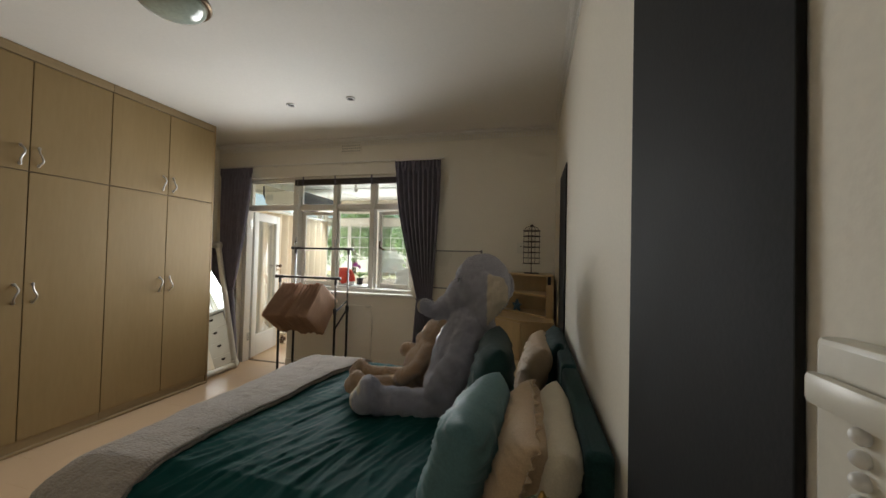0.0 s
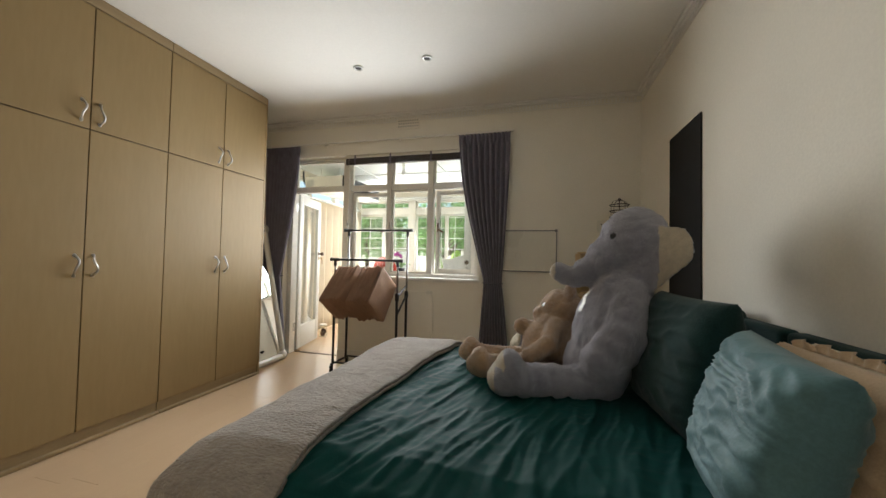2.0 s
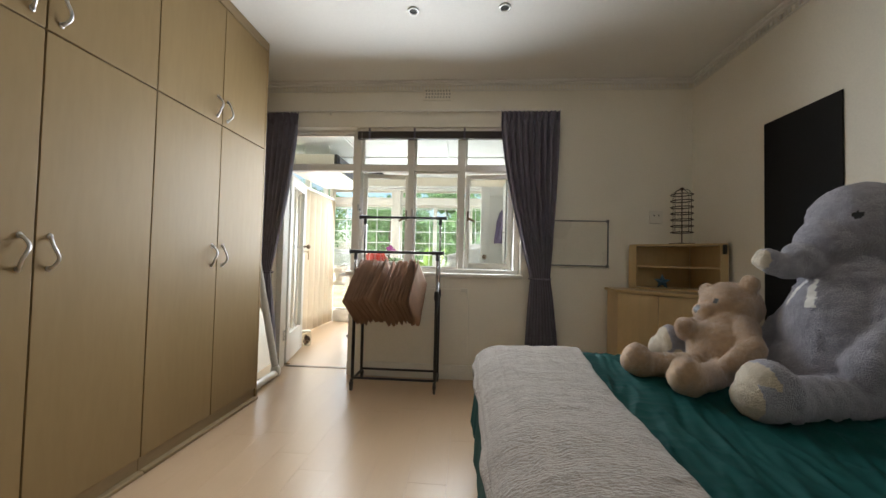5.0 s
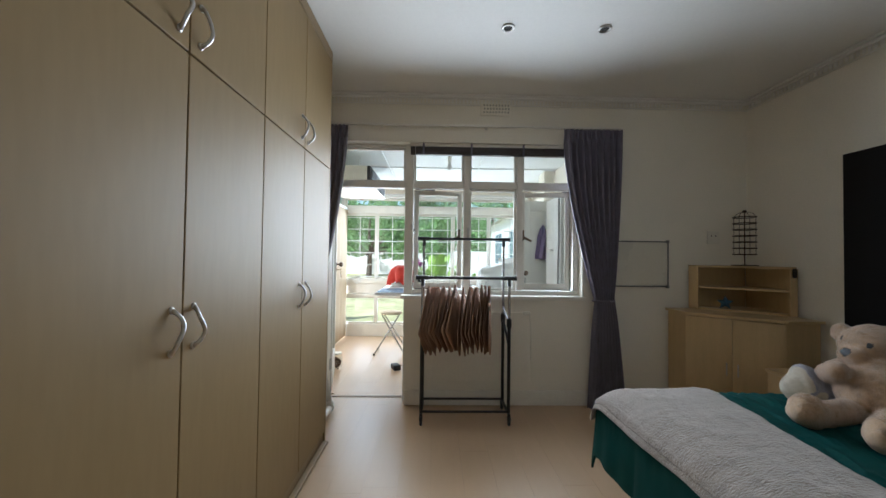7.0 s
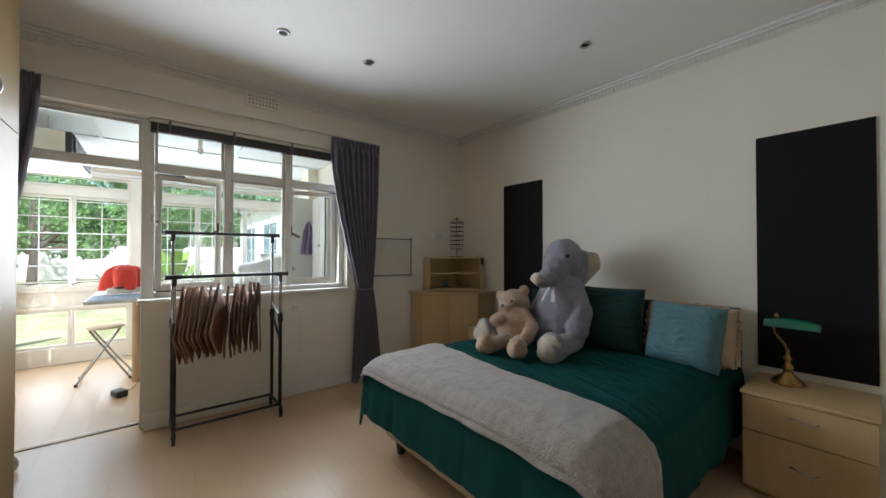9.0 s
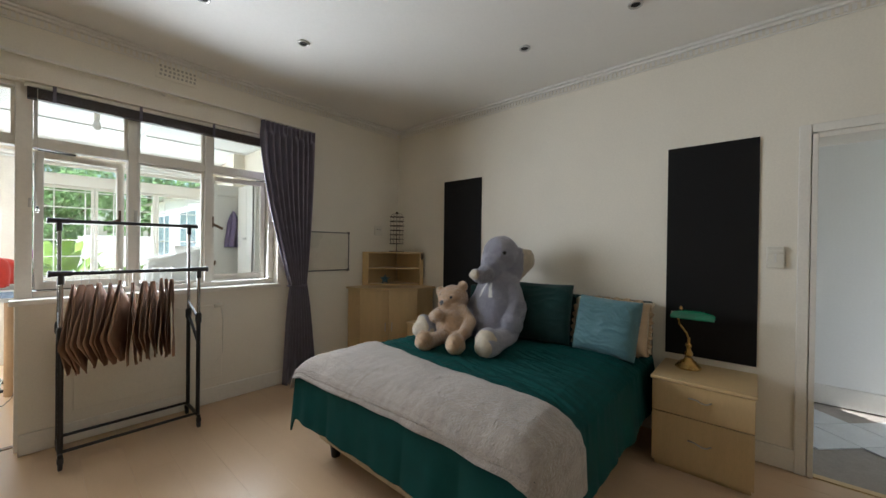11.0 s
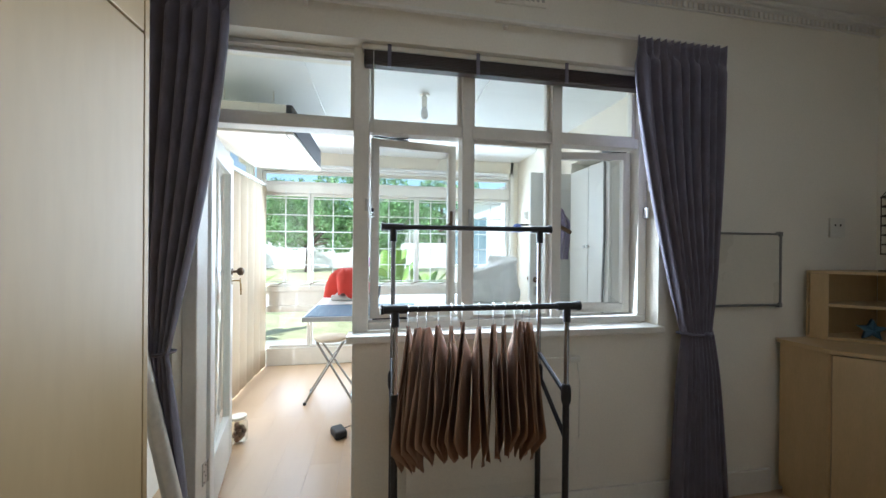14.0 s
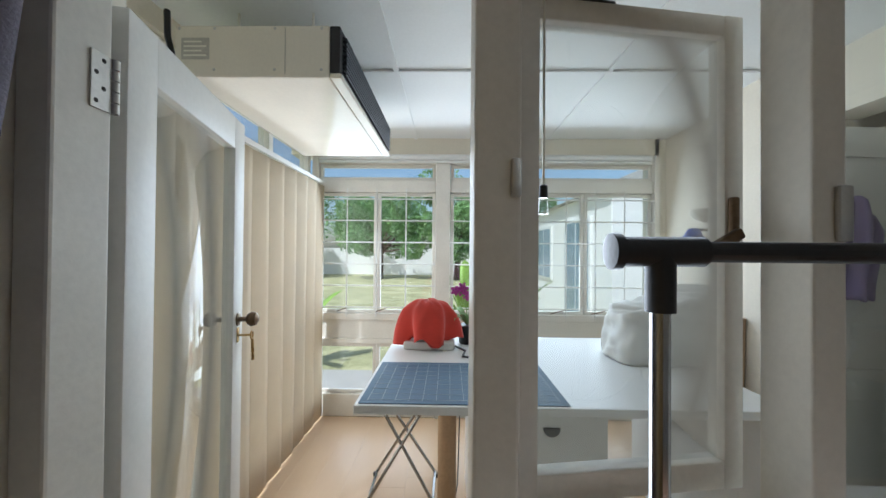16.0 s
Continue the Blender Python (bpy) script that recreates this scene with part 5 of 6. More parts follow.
part("cable", tube_bm([(-0.60, 5.088, 0.82), (-0.578, 5.1, 0.70), (-0.58, 5.1, 0.42), (-0.64, 5.095, 0.34)], 0.004, 6), PLATE, hp)
SY, SZ = 1.552, 1.315
ls = thing("light_switch", (EAST - 0.006, SY, SZ), "cream four-way light switch by the passage door", "light switch")
part("plate", box_bm(EAST - 0.022, EAST - 0.0015, SY - 0.041, SY + 0.041, SZ - 0.068, SZ + 0.068, 0.005), PLATE, ls)
part("cover", box_bm(EAST - 0.032, EAST - 0.0225, SY - 0.036, SY + 0.036, SZ + 0.022, SZ + 0.044, 0.004), PLATE, ls)
for k in range(4):
    part("button", ball_bm((EAST - 0.024, SY, SZ + 0.015 - 0.0135 * k), (0.0055, 0.0058, 0.0055), u=14, v=10), BAGWHITE, ls, smooth=180)

# ---- ceiling lamps ----
first = None
for x, y in ((-1.005, 4.125), (-0.385, 4.11), (0.69, 2.93), (0.69, 2.20)):
    if first is None:
        first = dl = thing("downlight", (x, y, CEILING), "small round recessed downlight with a steel ring, unlit", "downlight", "ceiling downlights")
        part("ring", moved(tube_bm([(x + 0.034 * math.cos(a), y + 0.034 * math.sin(a), CEILING - 0.004) for a in np.linspace(0, math.tau, 25)[:-1]], 0.008, 8, True), Matrix()), STEEL, dl, smooth=180)
        part("bulb", lathe_bm([(0.027, -0.004), (0.024, -0.001)], 20, (x, y, CEILING)), DARKHOLE, dl)
    else:
        copy_thing(first, Matrix.Translation((x, y, CEILING)))
cl = thing("ceiling_lamp", (-0.73, 2.77, CEILING), "round ceiling lamp with a green-white glass bowl and bronze rim, unlit", "ceiling lamp")
part("rim", lathe_bm([(0.185, -0.001), (0.19, -0.02), (0.18, -0.03), (0.165, -0.028)], 40, (-0.73, 2.77, CEILING)), BRONZE, cl)
part("bowl", lathe_bm([(0.168, -0.029), (0.16, -0.05), (0.135, -0.072), (0.09, -0.09), (0.04, -0.098), (0.004, -0.10)], 40, (-0.73, 2.77, CEILING)), DOMEGLASS, cl, smooth=180)


# ---- sunroom: the garden window ----
gw = thing("window_2", (-1.45, FAR, 0), "white wide garden window with top lights, low panes and burglar bars", "window", kind="structure")
GY = FAR + 0.05
X_L, X_A, X_B, X_R = -2.97, -1.90, -1.77, 0.05
part("post", box_bm(X_A, X_B, FAR - 0.02, GY + 0.06, 0.0, 2.37, 0.006), WHITE, gw)
part("post", box_bm(X_L - 0.06, X_L, FAR, GY + 0.06, 0.0, 2.37, 0.006), WHITE, gw)
part("post", box_bm(X_R, X_R + 0.05, FAR - 0.02, GY + 0.06, 0.0, 2.37, 0.006), WHITE, gw)
BARS = mat("white_bar_enamel", (0.78, 0.78, 0.76), 0.4, var=0.03, scale=10, fine=60, bump=0.02)
for a, b, cols in ((X_L, X_A, 4), (X_B, X_R, 7)):
    a, b = a + 0.001, b - 0.001
    for nm, z0, z1 in (("head", 2.29, 2.368), ("transom", 2.03, 2.14), ("mid_rail", 0.87, 0.93), ("low_rail", 0.655, 0.70), ("plinth", 0.0, 0.20)):
        part(nm, box_bm(a, b, GY - 0.045, GY + 0.045, z0, z1, 0.005), WHITE, gw)
    part("spandrel", box_bm(a, b, GY - 0.02, GY + 0.02, 0.701, 0.869), WHITE, gw)
    for z0, z1, n in ((2.141, 2.289, 1), (0.931, 2.029, 2 if cols == 4 else 3), (0.201, 0.654, 2 if cols == 4 else 3)):
        w = (b - a) / n
        for k in range(n):
            glazed("sash", a + k * w + 0.002, a + (k + 1) * w - 0.002, GY, z0 + 0.001, z1 - 0.001, 0.03, 0.036, gw)
    for k in range(1, cols):
        x = a + (b - a) * k / cols
        part("burglar_bar", tube_bm([(x, GY - 0.058, 0.90), (x, GY - 0.058, 2.06)], 0.006, 6), BARS, gw)
    for k in range(6):
        z = 0.99 + 0.195 * k
        part("burglar_bar", tube_bm([(a, GY - 0.066, z), (b, GY - 0.066, z)], 0.006, 6), BARS, gw)
    for k in range(3 if cols == 4 else 5):
        x = a + (b - a) * (k + 0.5) / (3 if cols == 4 else 5)
        st = tube_bm([(x, GY - 0.04, 0.945), (x + 0.02, GY - 0.085, 0.96), (x + 0.10, GY - 0.10, 0.985)], 0.005, 6)
        part("window_stay", st, BRONZE, gw)
rb = thing("roller_blind", (-1.45, FAR - 0.05, 2.35), "white roller blind rolled up above the garden window", "blind")
part("tube", tube_bm([(-2.94, FAR - 0.05, 2.335), (-0.0, FAR - 0.05, 2.335)], 0.026, 14), BARS, rb)
part("bottom_bar", box_bm(-2.94, -0.0, FAR - 0.062, FAR - 0.04, 2.285, 2.305, 0.004), BARS, rb)

# glazed west side behind vertical blinds
wg = thing("window_3", (SUN_W, 6.7, 0), "white glazed side wall of the sunroom behind the blinds", "window", kind="structure")
for y in (5.625, 6.35, 7.08, 7.775):
    part("post", box_bm(SUN_W - 0.10, SUN_W - 0.02, y, y + 0.06, 0.0, 2.418, 0.004), WHITE, wg)
for y0, y1 in ((5.686, 6.349), (6.411, 7.079), (7.141, 7.774)):
    for z0, z1 in ((0.0, 0.18), (2.08, 2.15), (2.37, 2.417)):
        part("rail", box_bm(SUN_W - 0.095, SUN_W - 0.025, y0, y1, z0, z1, 0.004), WHITE, wg)
    for z0, z1 in ((0.181, 2.079), (2.151, 2.369)):
        g = part("pane", box_bm(SUN_W - 0.062, SUN_W - 0.058, y0, y1, z0, z1), GLASS, wg)
        g.visible_shadow = False
vb = thing("vertical_blind", (-2.92, 6.9, 0.03), "beige cloth vertical blind drawn across the glazed side wall", "blind")
part("track", box_bm(-2.95, -2.90, 5.66, 7.80, 2.085, 2.118, 0.005), BARS, vb, "slim white track")
for k in range(11):
    y = 5.76 + k * 0.197
    turn = radians(85 + 3 * noise.noise(Vector((k * 1.7, 0, 0))))

    def slat(u, v, y=y, turn=turn, k=k):
        s = (u - 0.5) * 0.215
        bow = 0.008 * math.cos((u - 0.5) * math.pi) + 0.004 * math.sin(v * 3 + k)
        return Vector((-2.925 + s * math.cos(turn) + bow * math.sin(turn), y + s * math.sin(turn) - bow * math.cos(turn), 2.08 - v * 2.066))
    part("slat", sheet_bm(slat, 5, 8, 0.0015), VERTBLIND, vb, smooth=180)

# ---- air conditioner under the ceiling ----
ac = thing("air_conditioner", (-2.55, 6.6, 2.18), "cream ceiling-hung air conditioner with a black outlet grille", "air conditioner")
x0, x1, y0, y1, z0, z1 = -2.87, -2.225, 6.0, 7.15, 2.17, 2.375
body = bmesh.new()
prof = [(x0, z0 + 0.03), (x0 + 0.05, z0), (x1 - 0.03, z0), (x1 - 0.03, z1 - 0.0), (x0, z1)]
lo = [body.verts.new((x, y0, z)) for x, z in prof]
hi = [body.verts.new((x, y1, z)) for x, z in prof]
body.faces.new(lo)
body.faces.new(list(reversed(hi)))
for k in range(5):
    body.faces.new((lo[k], hi[k], hi[(k + 1) % 5], lo[(k + 1) % 5]))
bmesh.ops.bevel(body, geom=body.edges[:], offset=0.006, segments=2, affect="EDGES", profile=0.5)
part("shell", body, ACWHITE, ac)
part("grille_frame", box_bm(x1 - 0.029, x1 + 0.012, y0 + 0.002, y1 - 0.002, z0 + 0.02, z1, 0.005), BLACK, ac, "black outlet grille")
for k in range(9):
    z = z0 + 0.035 + k * 0.018
    part("louvre", moved(box_bm(-0.012, 0.012, y0 + 0.04, y1 - 0.04, -0.0025, 0.0025), Matrix.Translation((x1 + 0.018, 0, z)) @ Matrix.Rotation(radians(28), 4, "Y")), BLACK, ac)
part("lower_lip", box_bm(x1 - 0.028, x1 + 0.020, y0 + 0.002, y1 - 0.002, z0 - 0.002, z0 + 0.019, 0.006), ACWHITE, ac)
part("label_plate", box_bm(x0 + 0.03, x0 + 0.14, y0 - 0.003, y0 - 0.0005, z0 + 0.07, z0 + 0.155), LABELGREY, ac)
for k in range(4):
    part("label_line", box_bm(x0 + 0.04, x0 + 0.13 - 0.02 * (k % 2), y0 - 0.0045, y0 - 0.0032, z0 + 0.082 + 0.018 * k, z0 + 0.088 + 0.018 * k), PLATE, ac)
part("seam", box_bm(x0 + 0.44, x0 + 0.443, y0 - 0.002, y0 - 0.0005, z0 + 0.012, z1 - 0.01), LABELGREY, ac)
for x in (x0 + 0.02, x0 + 0.16, x0 + 0.40, x1 - 0.06):
    for z in (z0 + 0.03, z1 - 0.012):
        part("screw", ball_bm((x, y0 - 0.001, z), (0.006, 0.003, 0.006), u=8, v=6), STEEL, ac)
for x in (x0 + 0.12, x1 - 0.2):
    for y in (y0 + 0.12, y1 - 0.2):
        part("hanger", box_bm(x, x + 0.10, y, y + 0.05, z1 - 0.002, z1 + 0.026, 0.006), BLACK, ac, "dark hanger bracket")
        part("hanger_rod", tube_bm([(x + 0.05, y + 0.025, z1 + 0.02), (x + 0.05, y + 0.025, SUN_CEIL - 0.001)], 0.005, 8), PLATE, ac)
part("hose", tube_bm([(x0 + 0.02, y0 + 0.05, z1 - 0.08), (x0 - 0.03, y0 + 0.03, z1 - 0.10), (x0 - 0.06, y0 + 0.04, z1 - 0.02), (x0 - 0.08, y0 + 0.06, z1 + 0.10)], 0.012, 8), BLACK, ac)

# ---- work table and what stands on it ----
TZ_ = 0.917
tx0, tx1, ty0, ty1 = -2.13, -0.50, 5.94, 7.06
tb_ = thing("work_table", (-1.3, 6.5, 0), "large white laminate work table on panel legs", "table")
part("tabletop", box_bm(tx0, tx1, ty0, ty1, TZ_ - 0.034, TZ_, 0.004), TABLEWHITE, tb_)
for x in (-1.66, -0.56):
    part("panel_leg", box_bm(x, x + 0.03, ty0 + 0.05, ty1 - 0.05, 0.0, TZ_ - 0.035, 0.002), TABLEWHITE, tb_)
part("back_rail", box_bm(-1.62, -0.57, 6.9, 6.92, 0.55, TZ_ - 0.036), TABLEWHITE, tb_)
du = thing("drawer_unit", (-1.37, 6.2, 0), "white drawer unit under the table with black half-round handles", "drawer unit")
part("carcass", box_bm(-1.60, -1.16, 6.02, 6.50, 0.02, 0.872, 0.003), TABLEWHITE, du)
for k in range(4):
    z = 0.035 + 0.208 * k
    d = part("drawer_front", box_bm(-1.597, -1.163, 6.0, 6.018, z, z + 0.203, 0.003), TABLEWHITE, du)
    h = moved(lathe_bm([(0.032, 0.0), (0.032, 0.012), (0.026, 0.014)], 20), Matrix.Translation((-1.38, 5.9995, z + 0.16)) @ Matrix.Rotation(radians(90), 4, "X"))
    bmesh.ops.bisect_plane(h, geom=h.verts[:] + h.edges[:] + h.faces[:], plane_co=(0, 0, z + 0.16), plane_no=(0, 0, 1), clear_outer=True)
    part("handle", h, BLACK, d, "black half-round handle")
cm = thing("cutting_mat", (-1.75, 6.2, TZ_), "blue self-healing cutting mat with a pale grid", "cutting mat")
part("sheet", box_bm(-2.115, -1.32, 5.955, 6.46, TZ_ + 0.0005, TZ_ + 0.0035, 0.001, 1), MATBLUE, cm)
for k in range(15):
    x = -2.085 + k * 0.0525
    part("grid_line", box_bm(x - 0.0008, x + 0.0008, 5.98, 6.435, TZ_ + 0.0036, TZ_ + 0.0042), MATLINE, cm)
for k in range(9):
    y = 5.99 + k * 0.0545
    part("grid_line", box_bm(-2.09, -1.345, y - 0.0008, y + 0.0008, TZ_ + 0.0037, TZ_ + 0.0043), MATLINE, cm)


def drape(cx, cy, wx, wy, h, z0, seed):
    """A cloth thrown over a low machine: rounded crown with deep folds towards the hem."""
    def at(u, v):
        a = u * math.tau
        t = v
        lobes = 1 + 0.22 * t * t * math.sin(a * 4 + seed) + 0.13 * t * math.sin(a * 7 + 2 * seed)
        r = (math.sin(min(1, t * 1.15) * math.pi / 2)) ** 0.75 * lobes
        z = z0 + h * (1 - t ** 2.0) + 0.03 * h * noise.noise(Vector((a, t * 3, seed)))
        ragged = 0.05 * (0.5 + 0.5 * math.sin(a * 3 + seed)) * (t ** 4)
        z += 0.014 * t * math.sin(a * 9 + 3 * t + seed) + 0.010 * noise.noise(Vector((math.cos(a) * 4, math.sin(a) * 4, t * 5)))
        return Vector((cx + wx * r * math.cos(a), cy + wy * r * math.sin(a), max(z0 + 0.004, z + ragged - 0.0)))
    return sheet_bm(at, 64, 22, 0.003)


mcx, mcy = -1.90, 6.78
sm_ = thing("sewing_machine", (mcx, mcy, TZ_), "small white machine mostly hidden under a red cloth", "sewing machine")
part("base", box_bm(mcx - 0.14, mcx + 0.16, mcy - 0.085, mcy + 0.085, TZ_ + 0.0005, TZ_ + 0.05, 0.012), BAGWHITE, sm_)
part("arm", box_bm(mcx - 0.11, mcx + 0.12, mcy - 0.06, mcy + 0.06, TZ_ + 0.049, TZ_ + 0.24, 0.05, 4), BAGWHITE, sm_)
single("red_cloth", drape(mcx, mcy, 0.165, 0.115, 0.265, TZ_ + 0.02, 1.3), REDCLOTH, "red cloth draped over the machine on the table", "cloth", smooth=180)
single("white_cable", tube_bm([(mcx + 0.16, mcy - 0.05, TZ_ + 0.02), (mcx + 0.22, mcy - 0.12, TZ_ + 0.012), (mcx + 0.20, mcy - 0.22, TZ_ + 0.008), (mcx + 0.24, mcy - 0.24, TZ_ + 0.008)], 0.006, 8), BLACK, "black cable with plug lying on the table", "cable", smooth=180)

bx, by = -0.61, 6.62
bag = thing("covered_machine", (bx, by, TZ_), "overlocker machine under a crumpled white plastic cover", "covered machine")


def cover(u, v):
    a = u * math.tau
    t = v
    ca, sa = math.cos(a), math.sin(a)
    sq = (abs(ca) ** 6 + abs(sa) ** 6) ** (-1 / 6)
    r = min(1.0, t / 0.35) ** 0.8 * (1 + 0.10 * noise.noise(Vector((ca * 2.6, sa * 2.6, t * 6))))
    slope = 0.08 * ca
    z = TZ_ + (0.32 + slope if t < 0.35 else (0.32 + slope) * (1 - (t - 0.35) / 0.65)) + 0.022 * noise.noise(Vector((ca * 5, sa * 5, t * 6)))
    flare = 0.05 * max(0, t - 0.5) * (1 + noise.noise(Vector((a * 2, 1, 1))))
    return Vector((bx + (0.25 * r + flare) * ca * sq ** 0.9, by + (0.16 * r + flare) * sa * sq ** 0.9, max(TZ_ + 0.003, z)))


part("cover", sheet_bm(cover, 60, 26, 0.003), BAGWHITE, bag, smooth=180)
part("foot", box_bm(bx - 0.12, bx + 0.2, by - 0.12, by - 0.03, TZ_ + 0.0005, TZ_ + 0.03, 0.008), PLATE, bag)

oc = thing("potted_orchid", (-1.66, 6.88, TZ_), "pink orchid in a small dark pot on the table", "potted plant")
part("pot", lathe_bm([(0.045, 0.0), (0.05, 0.005), (0.062, 0.11), (0.066, 0.115), (0.058, 0.117)], 20, (-1.66, 6.88, TZ_ + 0.0005)), RACK, oc)
for k in range(6):
    a = k * 1.05
    d = Vector((math.cos(a), math.sin(a), 0))
    nrm = Vector((-math.sin(a), math.cos(a), 0))

    def blade(u, v, d=d, nrm=nrm, k=k):
        w = 0.024 * math.sin(math.pi * min(1, v * 0.9 + 0.1)) ** 0.7
        return Vector((-1.66, 6.88, TZ_ + 0.112)) + d * (0.17 * v) + nrm * (2 * u - 1) * w + Vector((0, 0, 0.10 * math.sin(v * 2.4) * (0.7 + 0.1 * (k % 3)) + 0.008 * abs(2 * u - 1)))
    part("leaf", sheet_bm(blade, 4, 10, 0.0015), LEAF, oc, smooth=180)
stem = [(-1.66, 6.88, TZ_ + 0.11), (-1.665, 6.87, TZ_ + 0.22), (-1.68, 6.85, TZ_ + 0.30), (-1.72, 6.82, TZ_ + 0.335)]
part("stem", tube_bm(stem, 0.0028, 6), LEAF, oc)
for k in range(7):
    c = Vector(stem[2]).lerp(Vector(stem[3]), k / 6) + Vector((0.03 * rng.uniform(-1, 1), 0.03 * rng.uniform(-1, 1), 0.03 * rng.uniform(-1, 1)))
    fl = bmesh.new()
    for q in range(5):
        a = q * math.tau / 5 + k
        ball_bm(c + Vector((0.017 * math.cos(a), -0.004, 0.017 * math.sin(a))), (0.014, 0.003, 0.010), (0, -math.degrees(a), 0), 8, 6, bm=fl)
    ball_bm(c + Vector((0, -0.008, 0)), (0.006, 0.006, 0.006), u=8, v=6, bm=fl)
    part("flower", fl, ORCHID, oc, "pink-purple flower", smooth=180)

# ---- folding stool ----
st_ = thing("folding_stool", (-2.05, 6.85, 0), "folding stool with a round pale seat and crossed steel legs", "stool")
part("seat", lathe_bm([(0.12, 0.0), (0.15, 0.006), (0.152, 0.02), (0.14, 0.03), (0.05, 0.033)], 32, (-2.05, 6.85, 0.535)), DIVAN, st_, smooth=60)
for y in (6.70, 7.0):
    for s in (-1, 1):
        part("leg", tube_bm([(-2.05 - s * 0.205, y, 0.012), (-2.05 + s * 0.12, y * 0.5 + 3.425, 0.535)], 0.010, 10), CHROME, st_)
for s in (-1, 1):
    part("foot_bar", tube_bm([(-2.05 - s * 0.19, 6.70, 0.036), (-2.05 - s * 0.19, 7.0, 0.036)], 0.009, 8), CHROME, st_)
    for y in (6.70, 7.0):
        part("rubber_foot", lathe_bm([(0.014, 0.0), (0.014, 0.02), (0.011, 0.024)], 12, (-2.05 - s * 0.205, y, 0.0)), BLACK, st_)

# ---- jar of pebbles and a small charger on the floor ----
jx, jy = -2.60, 6.16
jr = thing("pebble_jar", (jx, jy, 0), "glass jar of brown pebbles that holds the door open", "jar")
gj = part("jar", lathe_bm([(0.055, 0.001), (0.06, 0.01), (0.06, 0.13), (0.05, 0.15), (0.048, 0.165)], 24, (jx, jy, 0)), JARGLASS, jr, smooth=60)
gj.visible_shadow = False
part("lid", lathe_bm([(0.052, 0.0), (0.053, 0.004), (0.053, 0.018), (0.045, 0.021)], 24, (jx, jy, 0.165)), PLATE, jr, "pale metal lid")
for k in range(16):
    a = k * 2.4
    rr_ = 0.028 * (k % 3) / 2 + 0.008
    part("pebble", ball_bm((jx + rr_ * math.cos(a), jy + rr_ * math.sin(a), 0.022 + 0.0058 * k), (0.022, 0.018, 0.014), (k * 20, k * 33, 0), 10, 8), STONE, jr, smooth=180)
sh_ = thing("power_adapter", (-1.90, 6.12, 0), "small black power adapter with its cable on the floor", "power adapter")
part("body", moved(box_bm(-0.045, 0.045, -0.065, 0.065, 0.002, 0.06, 0.014, 3), pose(-1.90, 6.12, 0, 0, 0, 25)), BLACK, sh_)
part("cable", tube_bm([(-1.87, 6.17, 0.03), (-1.82, 6.25, 0.01), (-1.78, 6.42, 0.012), (-1.72, 6.62, 0.2), (-1.705, 6.75, 0.6), (-1.70, 6.8, 0.88)], 0.0035, 6), BLACK, sh_, smooth=180)
single("cardboard_roll", tube_bm([(-1.78, 6.55, 0.001), (-1.78, 6.55, 0.87)], 0.05, 20), OAKTUBE, "tall brown cardboard roll standing under the table", "cardboard roll")

# ---- cupboard, inner door and east wall ----
cb = thing("cupboard", (0.0, 5.64, 0), "plain white two-door cupboard beside the window", "cupboard")
part("carcass", box_bm(-0.185, 0.155, 5.405, 5.875, 0.0, 1.97, 0.003), DOORWHITE, cb)
for a, b in ((5.408, 5.638), (5.642, 5.872)):
    d = part("door", box_bm(-0.204, -0.187, a, b, 0.06, 1.965, 0.003), DOORWHITE, cb)
    y = 5.622 if a < 5.5 else 5.658
    part("knob", moved(lathe_bm([(0.005, 0.0), (0.005, 0.012), (0.011, 0.016), (0.010, 0.024)], 14), Matrix.Translation((-0.204, y, 1.417)) @ Matrix.Rotation(radians(-90), 4, "Y")), STEEL, d)
single("black_case", box_bm(-0.12, 0.05, 5.50, 5.64, 1.972, 2.09, 0.03, 3), BLACK, "black case lying on the cupboard", "case")
single("dark_cable", tube_bm([(-0.21, 5.45, 1.97), (-0.214, 5.44, 1.5), (-0.216, 5.455, 1.1), (-0.214, 5.44, 0.6)], 0.008, 8), GREYFRAME, "dark cable hanging down the cupboard's side", "cable", smooth=180)
d2 = thing("door_2", (0.14, 6.14, 0), "white panelled inner door standing open", "door", kind="structure")
D2 = Matrix.Translation((0.150, 6.085, 0)) @ Matrix.Rotation(radians(183), 4, "Z")
f = box_bm(0, 0.10, -0.018, 0.018, 0.01, 2.0, 0.003)
box_bm(0.50, 0.60, -0.018, 0.018, 0.01, 2.0, 0.003, bm=f)
for a, b in ((0.01, 0.22), (0.92, 1.04), (1.88, 2.0)):
    box_bm(0.099, 0.501, -0.0175, 0.0175, a, b, 0.003, bm=f)
box_bm(0.099, 0.501, -0.008, 0.008, 0.219, 0.921, bm=f)
box_bm(0.099, 0.501, -0.008, 0.008, 1.039, 1.881, bm=f)
lf2 = part("leaf", moved(f, D2), DOORWHITE, d2)
for s in (-1, 1):
    kn = lathe_bm([(0.022, 0.0), (0.022, 0.004), (0.009, 0.008), (0.009, 0.028), (0.022, 0.034), (0.029, 0.048), (0.022, 0.062), (0.010, 0.066)], 20)
    part("knob", moved(kn, D2 @ Matrix.Translation((0.555, s * 0.019, 1.155)) @ Matrix.Rotation(radians(-90 * s), 4, "X")), BRONZE, lf2, "dark round door knob")
part("key_plate", moved(box_bm(0.54, 0.57, 0.0185, 0.0225, 1.03, 1.10, 0.002), D2), STEEL, lf2)
part("key", moved(tube_bm([(0.555, 0.022, 1.06), (0.555, 0.05, 1.06), (0.555, 0.052, 0.99)], 0.005, 6), D2), STEEL, lf2)


